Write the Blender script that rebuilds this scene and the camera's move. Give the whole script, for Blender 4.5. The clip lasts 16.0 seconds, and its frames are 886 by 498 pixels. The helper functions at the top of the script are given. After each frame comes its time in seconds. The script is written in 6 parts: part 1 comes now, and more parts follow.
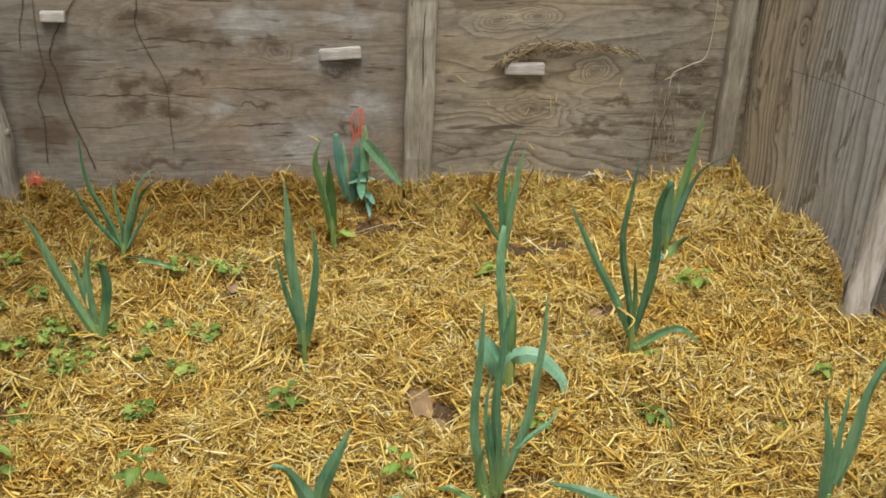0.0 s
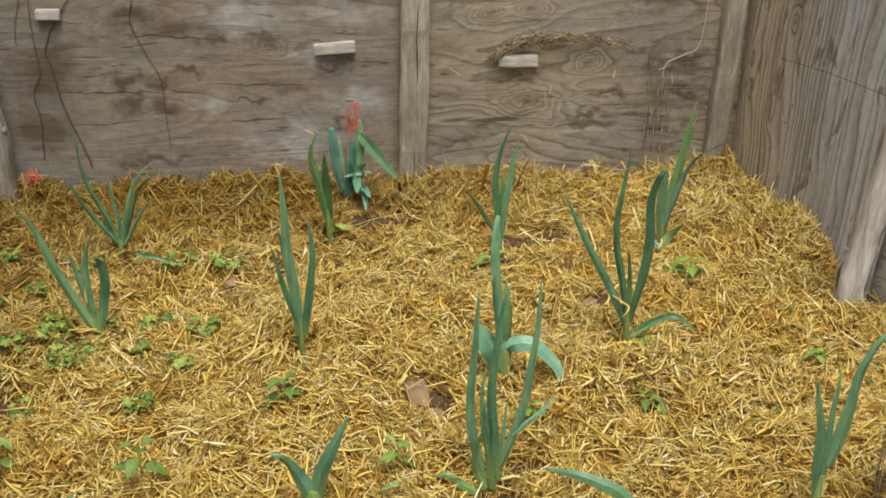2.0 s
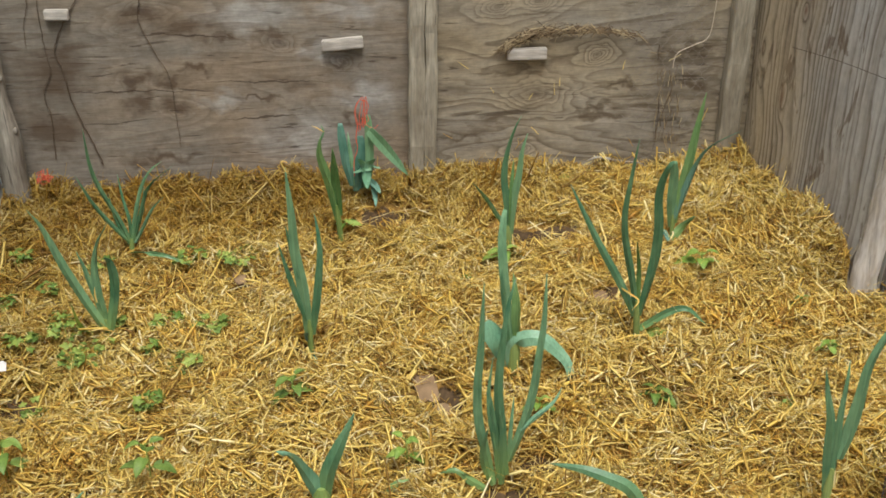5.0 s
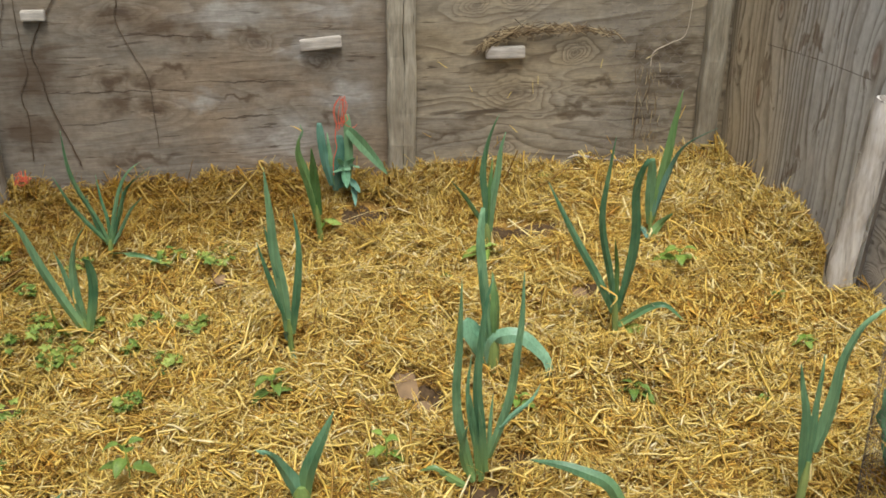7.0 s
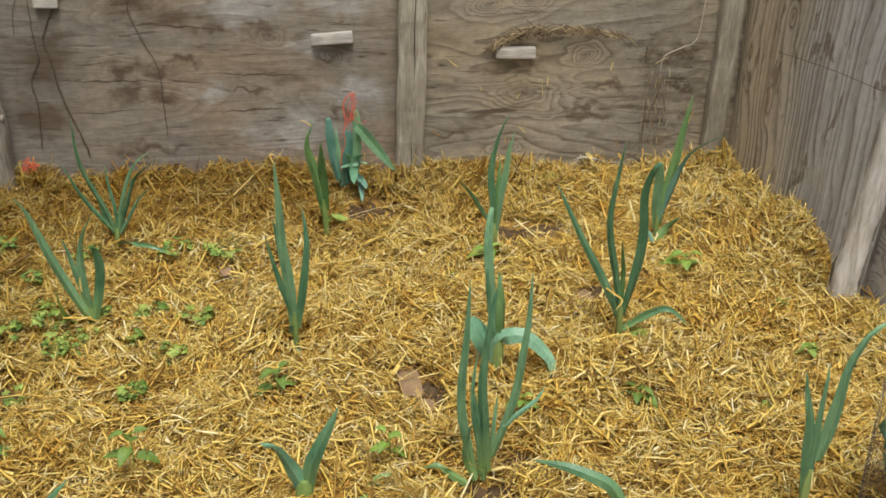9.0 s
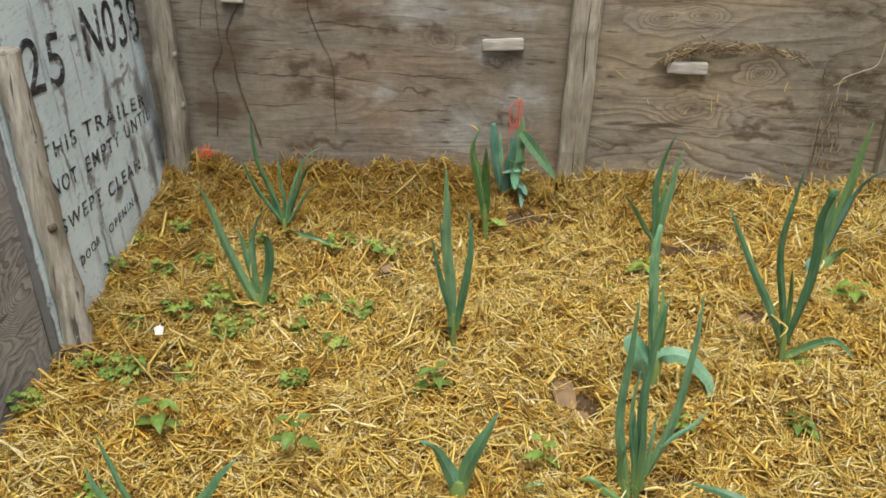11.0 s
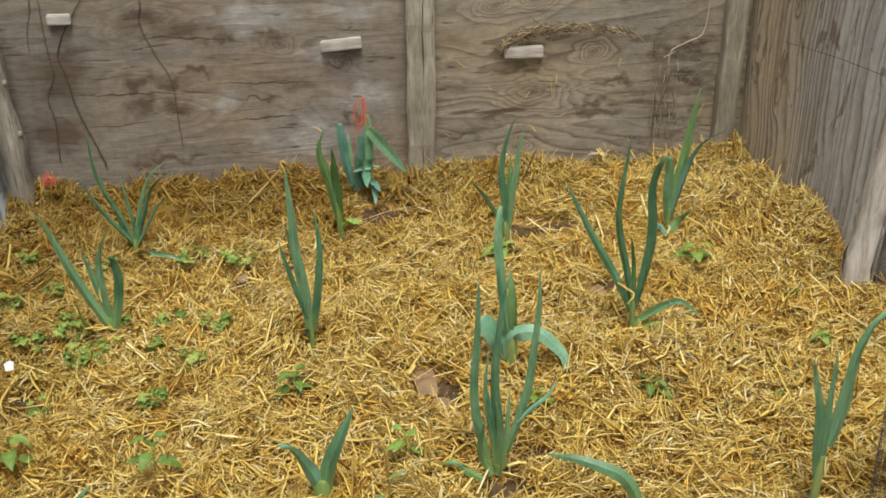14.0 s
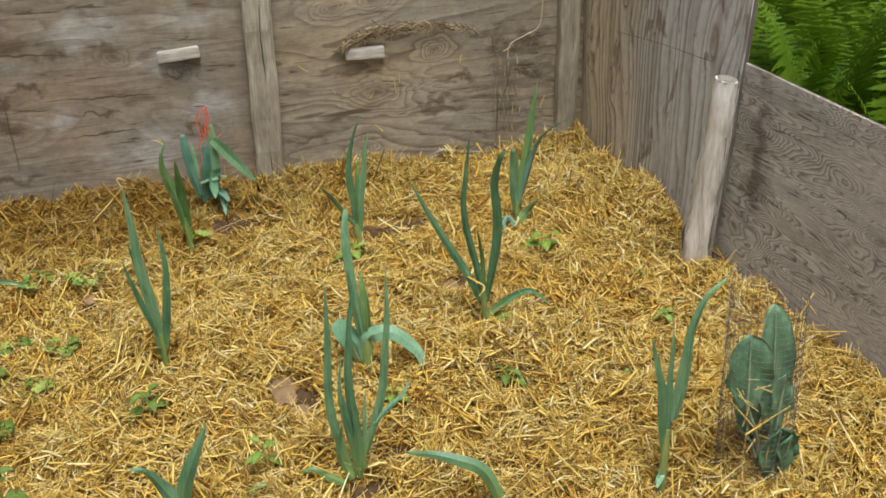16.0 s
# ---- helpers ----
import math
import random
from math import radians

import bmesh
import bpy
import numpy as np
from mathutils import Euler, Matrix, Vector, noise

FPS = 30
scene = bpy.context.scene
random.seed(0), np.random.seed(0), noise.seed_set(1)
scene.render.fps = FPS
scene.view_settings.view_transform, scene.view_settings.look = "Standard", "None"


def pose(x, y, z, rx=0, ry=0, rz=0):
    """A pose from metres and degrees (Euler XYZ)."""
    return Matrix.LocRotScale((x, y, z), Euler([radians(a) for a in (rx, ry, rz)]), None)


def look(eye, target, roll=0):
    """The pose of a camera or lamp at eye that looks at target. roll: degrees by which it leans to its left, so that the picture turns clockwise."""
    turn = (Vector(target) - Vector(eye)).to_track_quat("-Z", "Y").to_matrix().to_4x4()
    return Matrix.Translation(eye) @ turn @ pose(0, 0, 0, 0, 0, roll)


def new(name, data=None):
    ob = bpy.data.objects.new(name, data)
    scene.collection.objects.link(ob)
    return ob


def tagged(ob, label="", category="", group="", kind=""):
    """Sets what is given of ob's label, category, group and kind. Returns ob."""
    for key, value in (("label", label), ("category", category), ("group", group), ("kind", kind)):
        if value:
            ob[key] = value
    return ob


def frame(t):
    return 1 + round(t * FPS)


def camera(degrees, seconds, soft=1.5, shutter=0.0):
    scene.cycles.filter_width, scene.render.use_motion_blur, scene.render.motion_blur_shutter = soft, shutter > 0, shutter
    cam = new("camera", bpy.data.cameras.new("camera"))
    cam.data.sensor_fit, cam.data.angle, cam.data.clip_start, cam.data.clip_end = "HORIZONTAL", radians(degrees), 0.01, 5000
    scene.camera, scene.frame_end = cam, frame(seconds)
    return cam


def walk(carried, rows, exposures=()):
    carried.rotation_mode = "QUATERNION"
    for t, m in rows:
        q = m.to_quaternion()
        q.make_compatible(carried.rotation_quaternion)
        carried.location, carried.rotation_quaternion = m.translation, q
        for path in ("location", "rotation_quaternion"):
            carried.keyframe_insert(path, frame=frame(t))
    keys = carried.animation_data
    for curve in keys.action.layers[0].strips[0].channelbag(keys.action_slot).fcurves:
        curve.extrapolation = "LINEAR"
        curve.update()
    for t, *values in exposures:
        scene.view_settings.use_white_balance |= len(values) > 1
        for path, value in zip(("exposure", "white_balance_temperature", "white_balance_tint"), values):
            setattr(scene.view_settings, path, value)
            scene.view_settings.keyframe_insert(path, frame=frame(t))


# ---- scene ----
cam = camera(45.0, 16.0, soft=1.7)
PATH = [
    (0, (-0.057, 0.282, 1.319), (0.111, 2.092, 0.486), 1.1),
    (0.5, (-0.049, 0.285, 1.316), (0.107, 2.096, 0.48), 0.6),
    (1, (-0.042, 0.28, 1.321), (0.121, 2.093, 0.495), -0.0),
    (1.5, (-0.044, 0.261, 1.316), (0.136, 2.072, 0.486), -0.0),
    (2, (-0.049, 0.259, 1.314), (0.12, 2.067, 0.475), 0.4),
    (2.5, (-0.055, 0.272, 1.312), (0.102, 2.075, 0.461), 0.5),
    (3, (-0.053, 0.275, 1.308), (0.107, 2.076, 0.452), 0.4),
    (5.5, (-0.014, 0.263, 1.315), (0.118, 2.07, 0.467), -1.0),
    (6, (-0.011, 0.265, 1.315), (0.14, 2.07, 0.468), -1.2),
    (6.5, (-0.021, 0.262, 1.316), (0.14, 2.066, 0.467), -0.8),
    (7, (-0.012, 0.256, 1.315), (0.152, 2.058, 0.464), -0.8),
    (7.5, (-0.022, 0.253, 1.321), (0.152, 2.052, 0.465), -0.2),
    (8, (-0.027, 0.258, 1.318), (0.151, 2.056, 0.461), 0.6),
    (10.5, (-0.072, 0.245, 1.329), (0.012, 2.052, 0.476), 0.7),
    (11, (-0.103, 0.245, 1.333), (-0.186, 2.052, 0.478), 1.6),
    (11.5, (-0.094, 0.247, 1.333), (-0.227, 2.049, 0.477), 1.3),
    (12, (-0.088, 0.247, 1.334), (-0.191, 2.051, 0.477), 0.8),
    (12.5, (-0.07, 0.242, 1.332), (-0.133, 2.049, 0.477), 0.0),
    (13, (-0.054, 0.236, 1.329), (-0.062, 2.045, 0.477), -0.5),
    (13.5, (-0.031, 0.231, 1.332), (0.016, 2.039, 0.477), -0.7),
    (14, (-0.004, 0.223, 1.329), (0.117, 2.028, 0.476), -1.6),
    (14.5, (0.014, 0.209, 1.335), (0.221, 2.005, 0.479), -1.7),
    (15, (0.03, 0.203, 1.34), (0.295, 1.99, 0.481), -2.4),
    (15.5, (0.042, 0.203, 1.339), (0.355, 1.982, 0.479), -1.9),
    (16, (0.049, 0.209, 1.34), (0.406, 1.977, 0.476), -2.4),
]
walk(cam, [(t, look(eye, target, roll)) for t, eye, target, roll in PATH],
     exposures=[(0.0, 0.0), (16.0, 0.0)])

# ---------------------------------------------------------------- light: bright overcast day
world = bpy.data.worlds.new("overcast_sky")
scene.world = world
world.use_nodes = True
wn = world.node_tree.nodes
sky = wn.new("ShaderNodeTexSky")
sky.sky_type, sky.sun_disc = "NISHITA", False
sky.sun_elevation, sky.sun_rotation = radians(70), radians(174)
sky.air_density, sky.dust_density, sky.ozone_density = 0.7, 6.0, 0.6
wn["Background"].inputs["Strength"].default_value = 0.116
world.node_tree.links.new(sky.outputs[0], wn["Background"].inputs["Color"])
sun_data = bpy.data.lights.new("sun", "SUN")
sun_data.energy, sun_data.angle, sun_data.color = 3.35, radians(26), (1.0, 0.998, 0.965)
sun = new("sun", sun_data)
sun.matrix_world = look((0.2, -2.1, 6.2), (0, 0, 0))


# ---------------------------------------------------------------- node helpers
def material(name, rough=0.8, spec=0.3):
    m = bpy.data.materials.new(name)
    m.use_nodes = True
    b = m.node_tree.nodes["Principled BSDF"]
    b.inputs["Roughness"].default_value = rough
    b.inputs["Specular IOR Level"].default_value = spec
    return m, m.node_tree.nodes, m.node_tree.links, b


def ramp(nodes, links, fac, stops):
    r = nodes.new("ShaderNodeValToRGB")
    while len(r.color_ramp.elements) < len(stops):
        r.color_ramp.elements.new(0.5)
    for e, (p, c) in zip(r.color_ramp.elements, stops):
        e.position, e.color = p, (*c, 1)
    links.new(fac, r.inputs[0])
    return r.outputs[0]


def grey(v):
    return (v, v, v)


def noise_tex(nodes, links, vec, scale, detail=4.0, rough=0.55, distort=0.0):
    n = nodes.new("ShaderNodeTexNoise")
    n.inputs["Scale"].default_value, n.inputs["Detail"].default_value = scale, detail
    n.inputs["Roughness"].default_value, n.inputs["Distortion"].default_value = rough, distort
    if vec is not None:
        links.new(vec, n.inputs["Vector"])
    return n.outputs["Fac"]


def mathn(nodes, links, op, a, b=None, c=None):
    n = nodes.new("ShaderNodeMath")
    n.operation = op
    for k, v in enumerate((a, b, c)):
        if v is None:
            continue
        if isinstance(v, (int, float)):
            n.inputs[k].default_value = v
        else:
            links.new(v, n.inputs[k])
    return n.outputs[0]


def mixc(nodes, links, fac, a, b, how="MIX"):
    n = nodes.new("ShaderNodeMix")
    n.data_type, n.blend_type = "RGBA", how
    for k, v in ((0, fac), (6, a), (7, b)):
        if isinstance(v, (int, float)):
            n.inputs[k].default_value = v
        elif isinstance(v, tuple):
            n.inputs[k].default_value = (*v, 1)
        else:
            links.new(v, n.inputs[k])
    return n.outputs[2]


def mapped(nodes, links, scale, loc=(0, 0, 0), rot=(0, 0, 0)):
    c = nodes.new("ShaderNodeTexCoord")
    m = nodes.new("ShaderNodeMapping")
    m.inputs["Scale"].default_value, m.inputs["Location"].default_value, m.inputs["Rotation"].default_value = scale, loc, rot
    links.new(c.outputs["Object"], m.inputs["Vector"])
    return m.outputs[0]


def bump(nodes, links, shader, height, strength, dist=0.002):
    b = nodes.new("ShaderNodeBump")
    b.inputs["Strength"].default_value, b.inputs["Distance"].default_value = strength, dist
    links.new(height, b.inputs["Height"])
    links.new(b.outputs[0], shader.inputs["Normal"])


def plywood(name, pale, dark, grey_tone, along="x", rings=9.0, seed=0.0, knots=(), tilt=0.0, contrast=1.0, stain=0.5, low=0.9, high=4.5,
            halo=0.22, spots=(), bleached=(), cracks=(), weather=(0.40, 0.60), flecks=0.0, drift=4.0):
    """Weathered rotary-cut plywood: late-wood bands drawn out along the grain, knots, fibres, checks, water stains and grey weathering.
    knots: x, z, size. spots and bleached: x, z and half axes of stains and pale washed patches. cracks: x0, z0, x1, z1."""
    m, n, l, b = material(name, 0.85, 0.2)
    flat = along == "x"

    def grain(lengthwise, crosswise, off):
        return mapped(n, l, (lengthwise, 1, crosswise) if flat else (crosswise, 1, lengthwise), (off, off * 1.7, off * 3.1), (0, radians(tilt), 0))

    def wobbled(scale, amount, detail):
        w = n.new("ShaderNodeTexNoise")
        w.inputs["Scale"].default_value, w.inputs["Detail"].default_value = scale, detail
        l.new(pos, w.inputs["Vector"])
        s = n.new("ShaderNodeVectorMath")
        s.operation = "MULTIPLY_ADD"
        l.new(w.outputs["Color"], s.inputs[0])
        s.inputs[1].default_value = (amount, 0, amount)
        l.new(pos, s.inputs[2])
        return s.outputs[0]

    def ellipse(vec, x, z, rx, rz, off):
        """One at its middle, nought at its rim."""
        q = n.new("ShaderNodeVectorMath")
        q.operation = "MULTIPLY"
        l.new(vec, q.inputs[0])
        q.inputs[1].default_value = (1 / rx, 0, 1 / rz)
        d = n.new("ShaderNodeVectorMath")
        d.operation = "DISTANCE"
        l.new(q.outputs[0], d.inputs[0])
        d.inputs[1].default_value = ((x + off) / rx, 0, (z + off) / rz)
        return mathn(n, l, "SUBTRACT", 1.0, d.outputs["Value"])

    def most(values):
        out = None
        for v in values:
            out = v if out is None else mathn(n, l, "MAXIMUM", out, v)
        return out

    field = noise_tex(n, l, grain(low, high, seed), 1.0, 3.0, 0.5, 0.5)
    pos = mapped(n, l, (1, 0, 1))
    bent = wobbled(9.0, 0.07, 4.0)
    ragged = wobbled(16.0, 0.16, 6.0)
    core = None
    squash = (0.6, 0, 1) if flat else (1, 0, 0.5)
    for kx, kz, size in knots:
        sq = n.new("ShaderNodeVectorMath")
        sq.operation = "MULTIPLY"
        sq.inputs[1].default_value = squash
        l.new(bent, sq.inputs[0])
        d = n.new("ShaderNodeVectorMath")
        d.operation = "DISTANCE"
        l.new(sq.outputs[0], d.inputs[0])
        d.inputs[1].default_value = ((kx + 0.035) * squash[0], 0, (kz + 0.035) * squash[2])
        g = mathn(n, l, "EXPONENT", mathn(n, l, "MULTIPLY", mathn(n, l, "POWER", d.outputs["Value"], 1.5), -1.0 / size ** 1.5))
        field = mathn(n, l, "MULTIPLY_ADD", g, halo, field)
        tight = mathn(n, l, "POWER", g, 5.0)
        core = tight if core is None else mathn(n, l, "ADD", core, tight)
    band = mathn(n, l, "FRACT", mathn(n, l, "MULTIPLY", field, rings))
    line = ramp(n, l, band, [(0.0, grey(0.3)), (0.08, grey(0)), (0.35, grey(0.1)), (0.68, grey(0.55)), (0.86, grey(1)), (0.95, grey(1)), (1.0, grey(0.3))])
    fade = noise_tex(n, l, grain(1.6, 5.0, seed + 7), 1.0, 3.0)
    line = mathn(n, l, "MULTIPLY", line, ramp(n, l, fade, [(0.32, grey(0.35)), (0.55, grey(1))]))
    fibre = noise_tex(n, l, grain(22, 190, seed), 1.0, 4.0, 0.65)
    streak = noise_tex(n, l, grain(3.5, 26, seed + 1), 1.0, 7.0, 0.68, 0.4)
    check = noise_tex(n, l, grain(6.5, 70, seed + 2), 1.0, 3.0, 0.55, 0.8)
    mottle = noise_tex(n, l, pos, 38.0, 6.0, 0.7)
    patch = noise_tex(n, l, mapped(n, l, (1.3, 1, 2.4), (seed * 2, 0, 0)), 1.4, 5.0, 0.6)
    base = mixc(n, l, ramp(n, l, patch, [(weather[0], grey(0)), (weather[1], grey(1))]), pale, grey_tone)
    washed = most([ellipse(ragged, *q, 0.08) for q in bleached])
    if washed is not None:
        base = mixc(n, l, mathn(n, l, "MULTIPLY", ramp(n, l, washed, [(0.0, grey(0)), (0.8, grey(1))]), 0.75), base, (0.41, 0.405, 0.375))
    base = mixc(n, l, mathn(n, l, "MINIMUM", mathn(n, l, "MULTIPLY", line, 0.85 * contrast), 0.95), base, dark)
    base = mixc(n, l, 0.36, base, ramp(n, l, streak, [(0.32, grey(0.3)), (0.68, grey(0.78))]), "OVERLAY")
    base = mixc(n, l, 0.35, base, ramp(n, l, fibre, [(0.3, grey(0.3)), (0.7, grey(0.74))]), "OVERLAY")
    base = mixc(n, l, 0.35, base, ramp(n, l, mottle, [(0.3, grey(0.28)), (0.7, grey(0.74))]), "OVERLAY")
    deep = (dark[0] * 0.5, dark[1] * 0.48, dark[2] * 0.48)
    brown = (dark[0] * 0.75, dark[1] * 0.69, dark[2] * 0.61)
    base = mixc(n, l, ramp(n, l, check, [(0.63, grey(0)), (0.69, grey(0.7))]), base, deep)
    fleck = noise_tex(n, l, grain(3.4, 17, seed + 9), 1.0, 5.0, 0.62, 0.7)
    base = mixc(n, l, mathn(n, l, "MULTIPLY", ramp(n, l, fleck, [(0.57, grey(0)), (0.64, grey(1))]), flecks), base, brown)
    blot = noise_tex(n, l, grain(2.2, 5.5, seed + 4), 1.6, 7.0, 0.68)
    base = mixc(n, l, mathn(n, l, "MULTIPLY", ramp(n, l, blot, [(0.54, grey(0)), (0.68, grey(1))]), stain), base, brown)
    marks = most([ellipse(ragged, *q, 0.08) for q in spots])
    if marks is not None:
        marks = mathn(n, l, "MULTIPLY_ADD", mathn(n, l, "SUBTRACT", streak, 0.5), drift, marks)
        base = mixc(n, l, ramp(n, l, marks, [(0.0, grey(0)), (0.8, grey(0.75))]), base, brown)
    for x0, z0, x1, z1 in cracks:
        slope = (z1 - z0) / (x1 - x0)
        sep = n.new("ShaderNodeSeparateXYZ")
        l.new(wobbled(22.0, 0.022, 4.0), sep.inputs[0])
        off = mathn(n, l, "ABSOLUTE", mathn(n, l, "SUBTRACT", sep.outputs["Z"], mathn(n, l, "MULTIPLY_ADD", sep.outputs["X"], slope, z0 + 0.011 - slope * (x0 + 0.011))))
        along_it = mathn(n, l, "ABSOLUTE", mathn(n, l, "SUBTRACT", sep.outputs["X"], (x0 + x1) / 2 + 0.011))
        width = mathn(n, l, "MULTIPLY_ADD", along_it, -0.0032 / (abs(x1 - x0) / 2), 0.0032)
        base = mixc(n, l, mathn(n, l, "MULTIPLY", mathn(n, l, "LESS_THAN", off, width), 0.75), base, deep)
    if core is not None:
        base = mixc(n, l, mathn(n, l, "MULTIPLY", core, 0.6), base, (0.075, 0.055, 0.042))
    l.new(base, b.inputs["Base Color"])
    bump(n, l, b, mathn(n, l, "SUBTRACT", mathn(n, l, "ADD", mathn(n, l, "MULTIPLY", fibre, 0.6), mathn(n, l, "MULTIPLY", line, 0.5)), check), 0.5, 0.0015)
    return m


def ruled_plywood(name, pale, greyed, dark, knots, seed=0.0):
    """Plywood with upright grain: close dark late-wood lines that sway, crowd and part round knots, tan at its inner edge and silver-grey outwards."""
    m, n, l, b = material(name, 0.85, 0.2)
    sep = n.new("ShaderNodeSeparateXYZ")
    l.new(mapped(n, l, (1, 1, 1)), sep.inputs[0])
    x, z = sep.outputs["X"], sep.outputs["Z"]
    sway = noise_tex(n, l, mapped(n, l, (2.2, 1, 1.5), (seed, 0, 2)), 1.0, 2.0, 0.4)
    shiver = noise_tex(n, l, mapped(n, l, (9, 1, 7), (seed, 0, 5)), 1.0, 3.0, 0.5)
    crowd = noise_tex(n, l, mapped(n, l, (6.5, 0, 0.5), (seed, 0, 8)), 1.0, 1.0, 0.4)
    u = mathn(n, l, "MULTIPLY_ADD", sway, 0.16, mathn(n, l, "MULTIPLY_ADD", shiver, 0.022, x))
    v = mathn(n, l, "MULTIPLY_ADD", crowd, 8.0, mathn(n, l, "MULTIPLY", u, 34.0))
    eye = None
    for kx, kz, rx, rz, loops in knots:
        dx = mathn(n, l, "DIVIDE", mathn(n, l, "SUBTRACT", x, kx), rx)
        dz = mathn(n, l, "DIVIDE", mathn(n, l, "SUBTRACT", z, kz), rz)
        g = mathn(n, l, "EXPONENT", mathn(n, l, "MULTIPLY", mathn(n, l, "MULTIPLY_ADD", dx, dx, mathn(n, l, "MULTIPLY", dz, dz)), -1.0))
        v = mathn(n, l, "MULTIPLY_ADD", g, loops, v)
        tight = mathn(n, l, "POWER", g, 7.0)
        eye = tight if eye is None else mathn(n, l, "ADD", eye, tight)
    band = mathn(n, l, "FRACT", v)
    line = ramp(n, l, band, [(0.0, grey(0.4)), (0.08, grey(0)), (0.50, grey(0.06)), (0.76, grey(0.5)), (0.88, grey(1)), (0.97, grey(1)), (1.0, grey(0.4))])
    fade = noise_tex(n, l, mapped(n, l, (7, 1, 1.6), (seed + 3, 0, 1)), 1.0, 4.0, 0.6)
    line = mathn(n, l, "MULTIPLY", line, ramp(n, l, fade, [(0.35, grey(0.35)), (0.56, grey(1))]))
    outward = mathn(n, l, "MULTIPLY_ADD", fade, 0.5, x)
    base = mixc(n, l, ramp(n, l, outward, [(0.42, grey(0)), (0.80, grey(1))]), pale, greyed)
    broad = noise_tex(n, l, mapped(n, l, (17, 1, 1.1), (seed + 6, 0, 3)), 1.0, 4.0, 0.6)
    base = mixc(n, l, ramp(n, l, broad, [(0.48, grey(0)), (0.66, grey(0.55))]), base, (dark[0] * 1.7, dark[1] * 1.75, dark[2] * 1.9))
    smear = noise_tex(n, l, mapped(n, l, (13, 1, 4.5), (seed + 4, 0, 7)), 1.0, 6.0, 0.62, 0.8)
    base = mixc(n, l, ramp(n, l, smear, [(0.575, grey(0)), (0.605, grey(0.62))]), base, (dark[0] * 1.35, dark[1] * 1.25, dark[2] * 1.2))
    fibre = noise_tex(n, l, mapped(n, l, (170, 1, 14), (seed, 0, 0)), 1.0, 4.0, 0.65)
    mottle = noise_tex(n, l, mapped(n, l, (1, 1, 1)), 42.0, 6.0, 0.7)
    base = mixc(n, l, mathn(n, l, "MULTIPLY", line, ramp(n, l, outward, [(0.6, grey(0.78)), (1.0, grey(0.62))])), base, dark)
    base = mixc(n, l, 0.35, base, ramp(n, l, fibre, [(0.3, grey(0.3)), (0.7, grey(0.74))]), "OVERLAY")
    base = mixc(n, l, 0.3, base, ramp(n, l, mottle, [(0.3, grey(0.3)), (0.7, grey(0.72))]), "OVERLAY")
    base = mixc(n, l, mathn(n, l, "MULTIPLY", eye, 0.65), base, (0.21, 0.10, 0.055))
    l.new(base, b.inputs["Base Color"])
    bump(n, l, b, mathn(n, l, "ADD", mathn(n, l, "MULTIPLY", fibre, 0.6), mathn(n, l, "MULTIPLY", line, 0.6)), 0.5, 0.0015)
    return m


def timber(name, pale, dark, seed=0.0, rough=0.8, crack=0.66):
    """Bare weathered wood with the grain along local z."""
    m, n, l, b = material(name, rough, 0.25)
    fibre = noise_tex(n, l, mapped(n, l, (130, 130, 16), (seed, 0, 0)), 1.0, 5.0, 0.65)
    bands = noise_tex(n, l, mapped(n, l, (30, 30, 3.0), (seed, 1, 0)), 1.0, 5.0, 0.6, 0.9)
    split = noise_tex(n, l, mapped(n, l, (60, 60, 3.5), (seed + 3, 1, 0)), 1.0, 2.0, 0.5, 0.7)
    blot = noise_tex(n, l, mapped(n, l, (9, 9, 4), (seed, 2, 0)), 1.0, 4.0)
    c = mixc(n, l, ramp(n, l, bands, [(0.36, grey(0)), (0.66, grey(1))]), pale, dark)
    c = mixc(n, l, 0.55, c, ramp(n, l, fibre, [(0.3, grey(0.25)), (0.7, grey(0.8))]), "OVERLAY")
    c = mixc(n, l, ramp(n, l, blot, [(0.55, grey(0)), (0.75, grey(0.6))]), c, (dark[0] * 0.6, dark[1] * 0.55, dark[2] * 0.5))
    c = mixc(n, l, ramp(n, l, split, [(crack, grey(0)), (crack + 0.05, grey(0.85))]), c, (0.05, 0.04, 0.03))
    l.new(c, b.inputs["Base Color"])
    bump(n, l, b, mathn(n, l, "SUBTRACT", mathn(n, l, "ADD", fibre, bands), split), 0.6, 0.002)
    return m


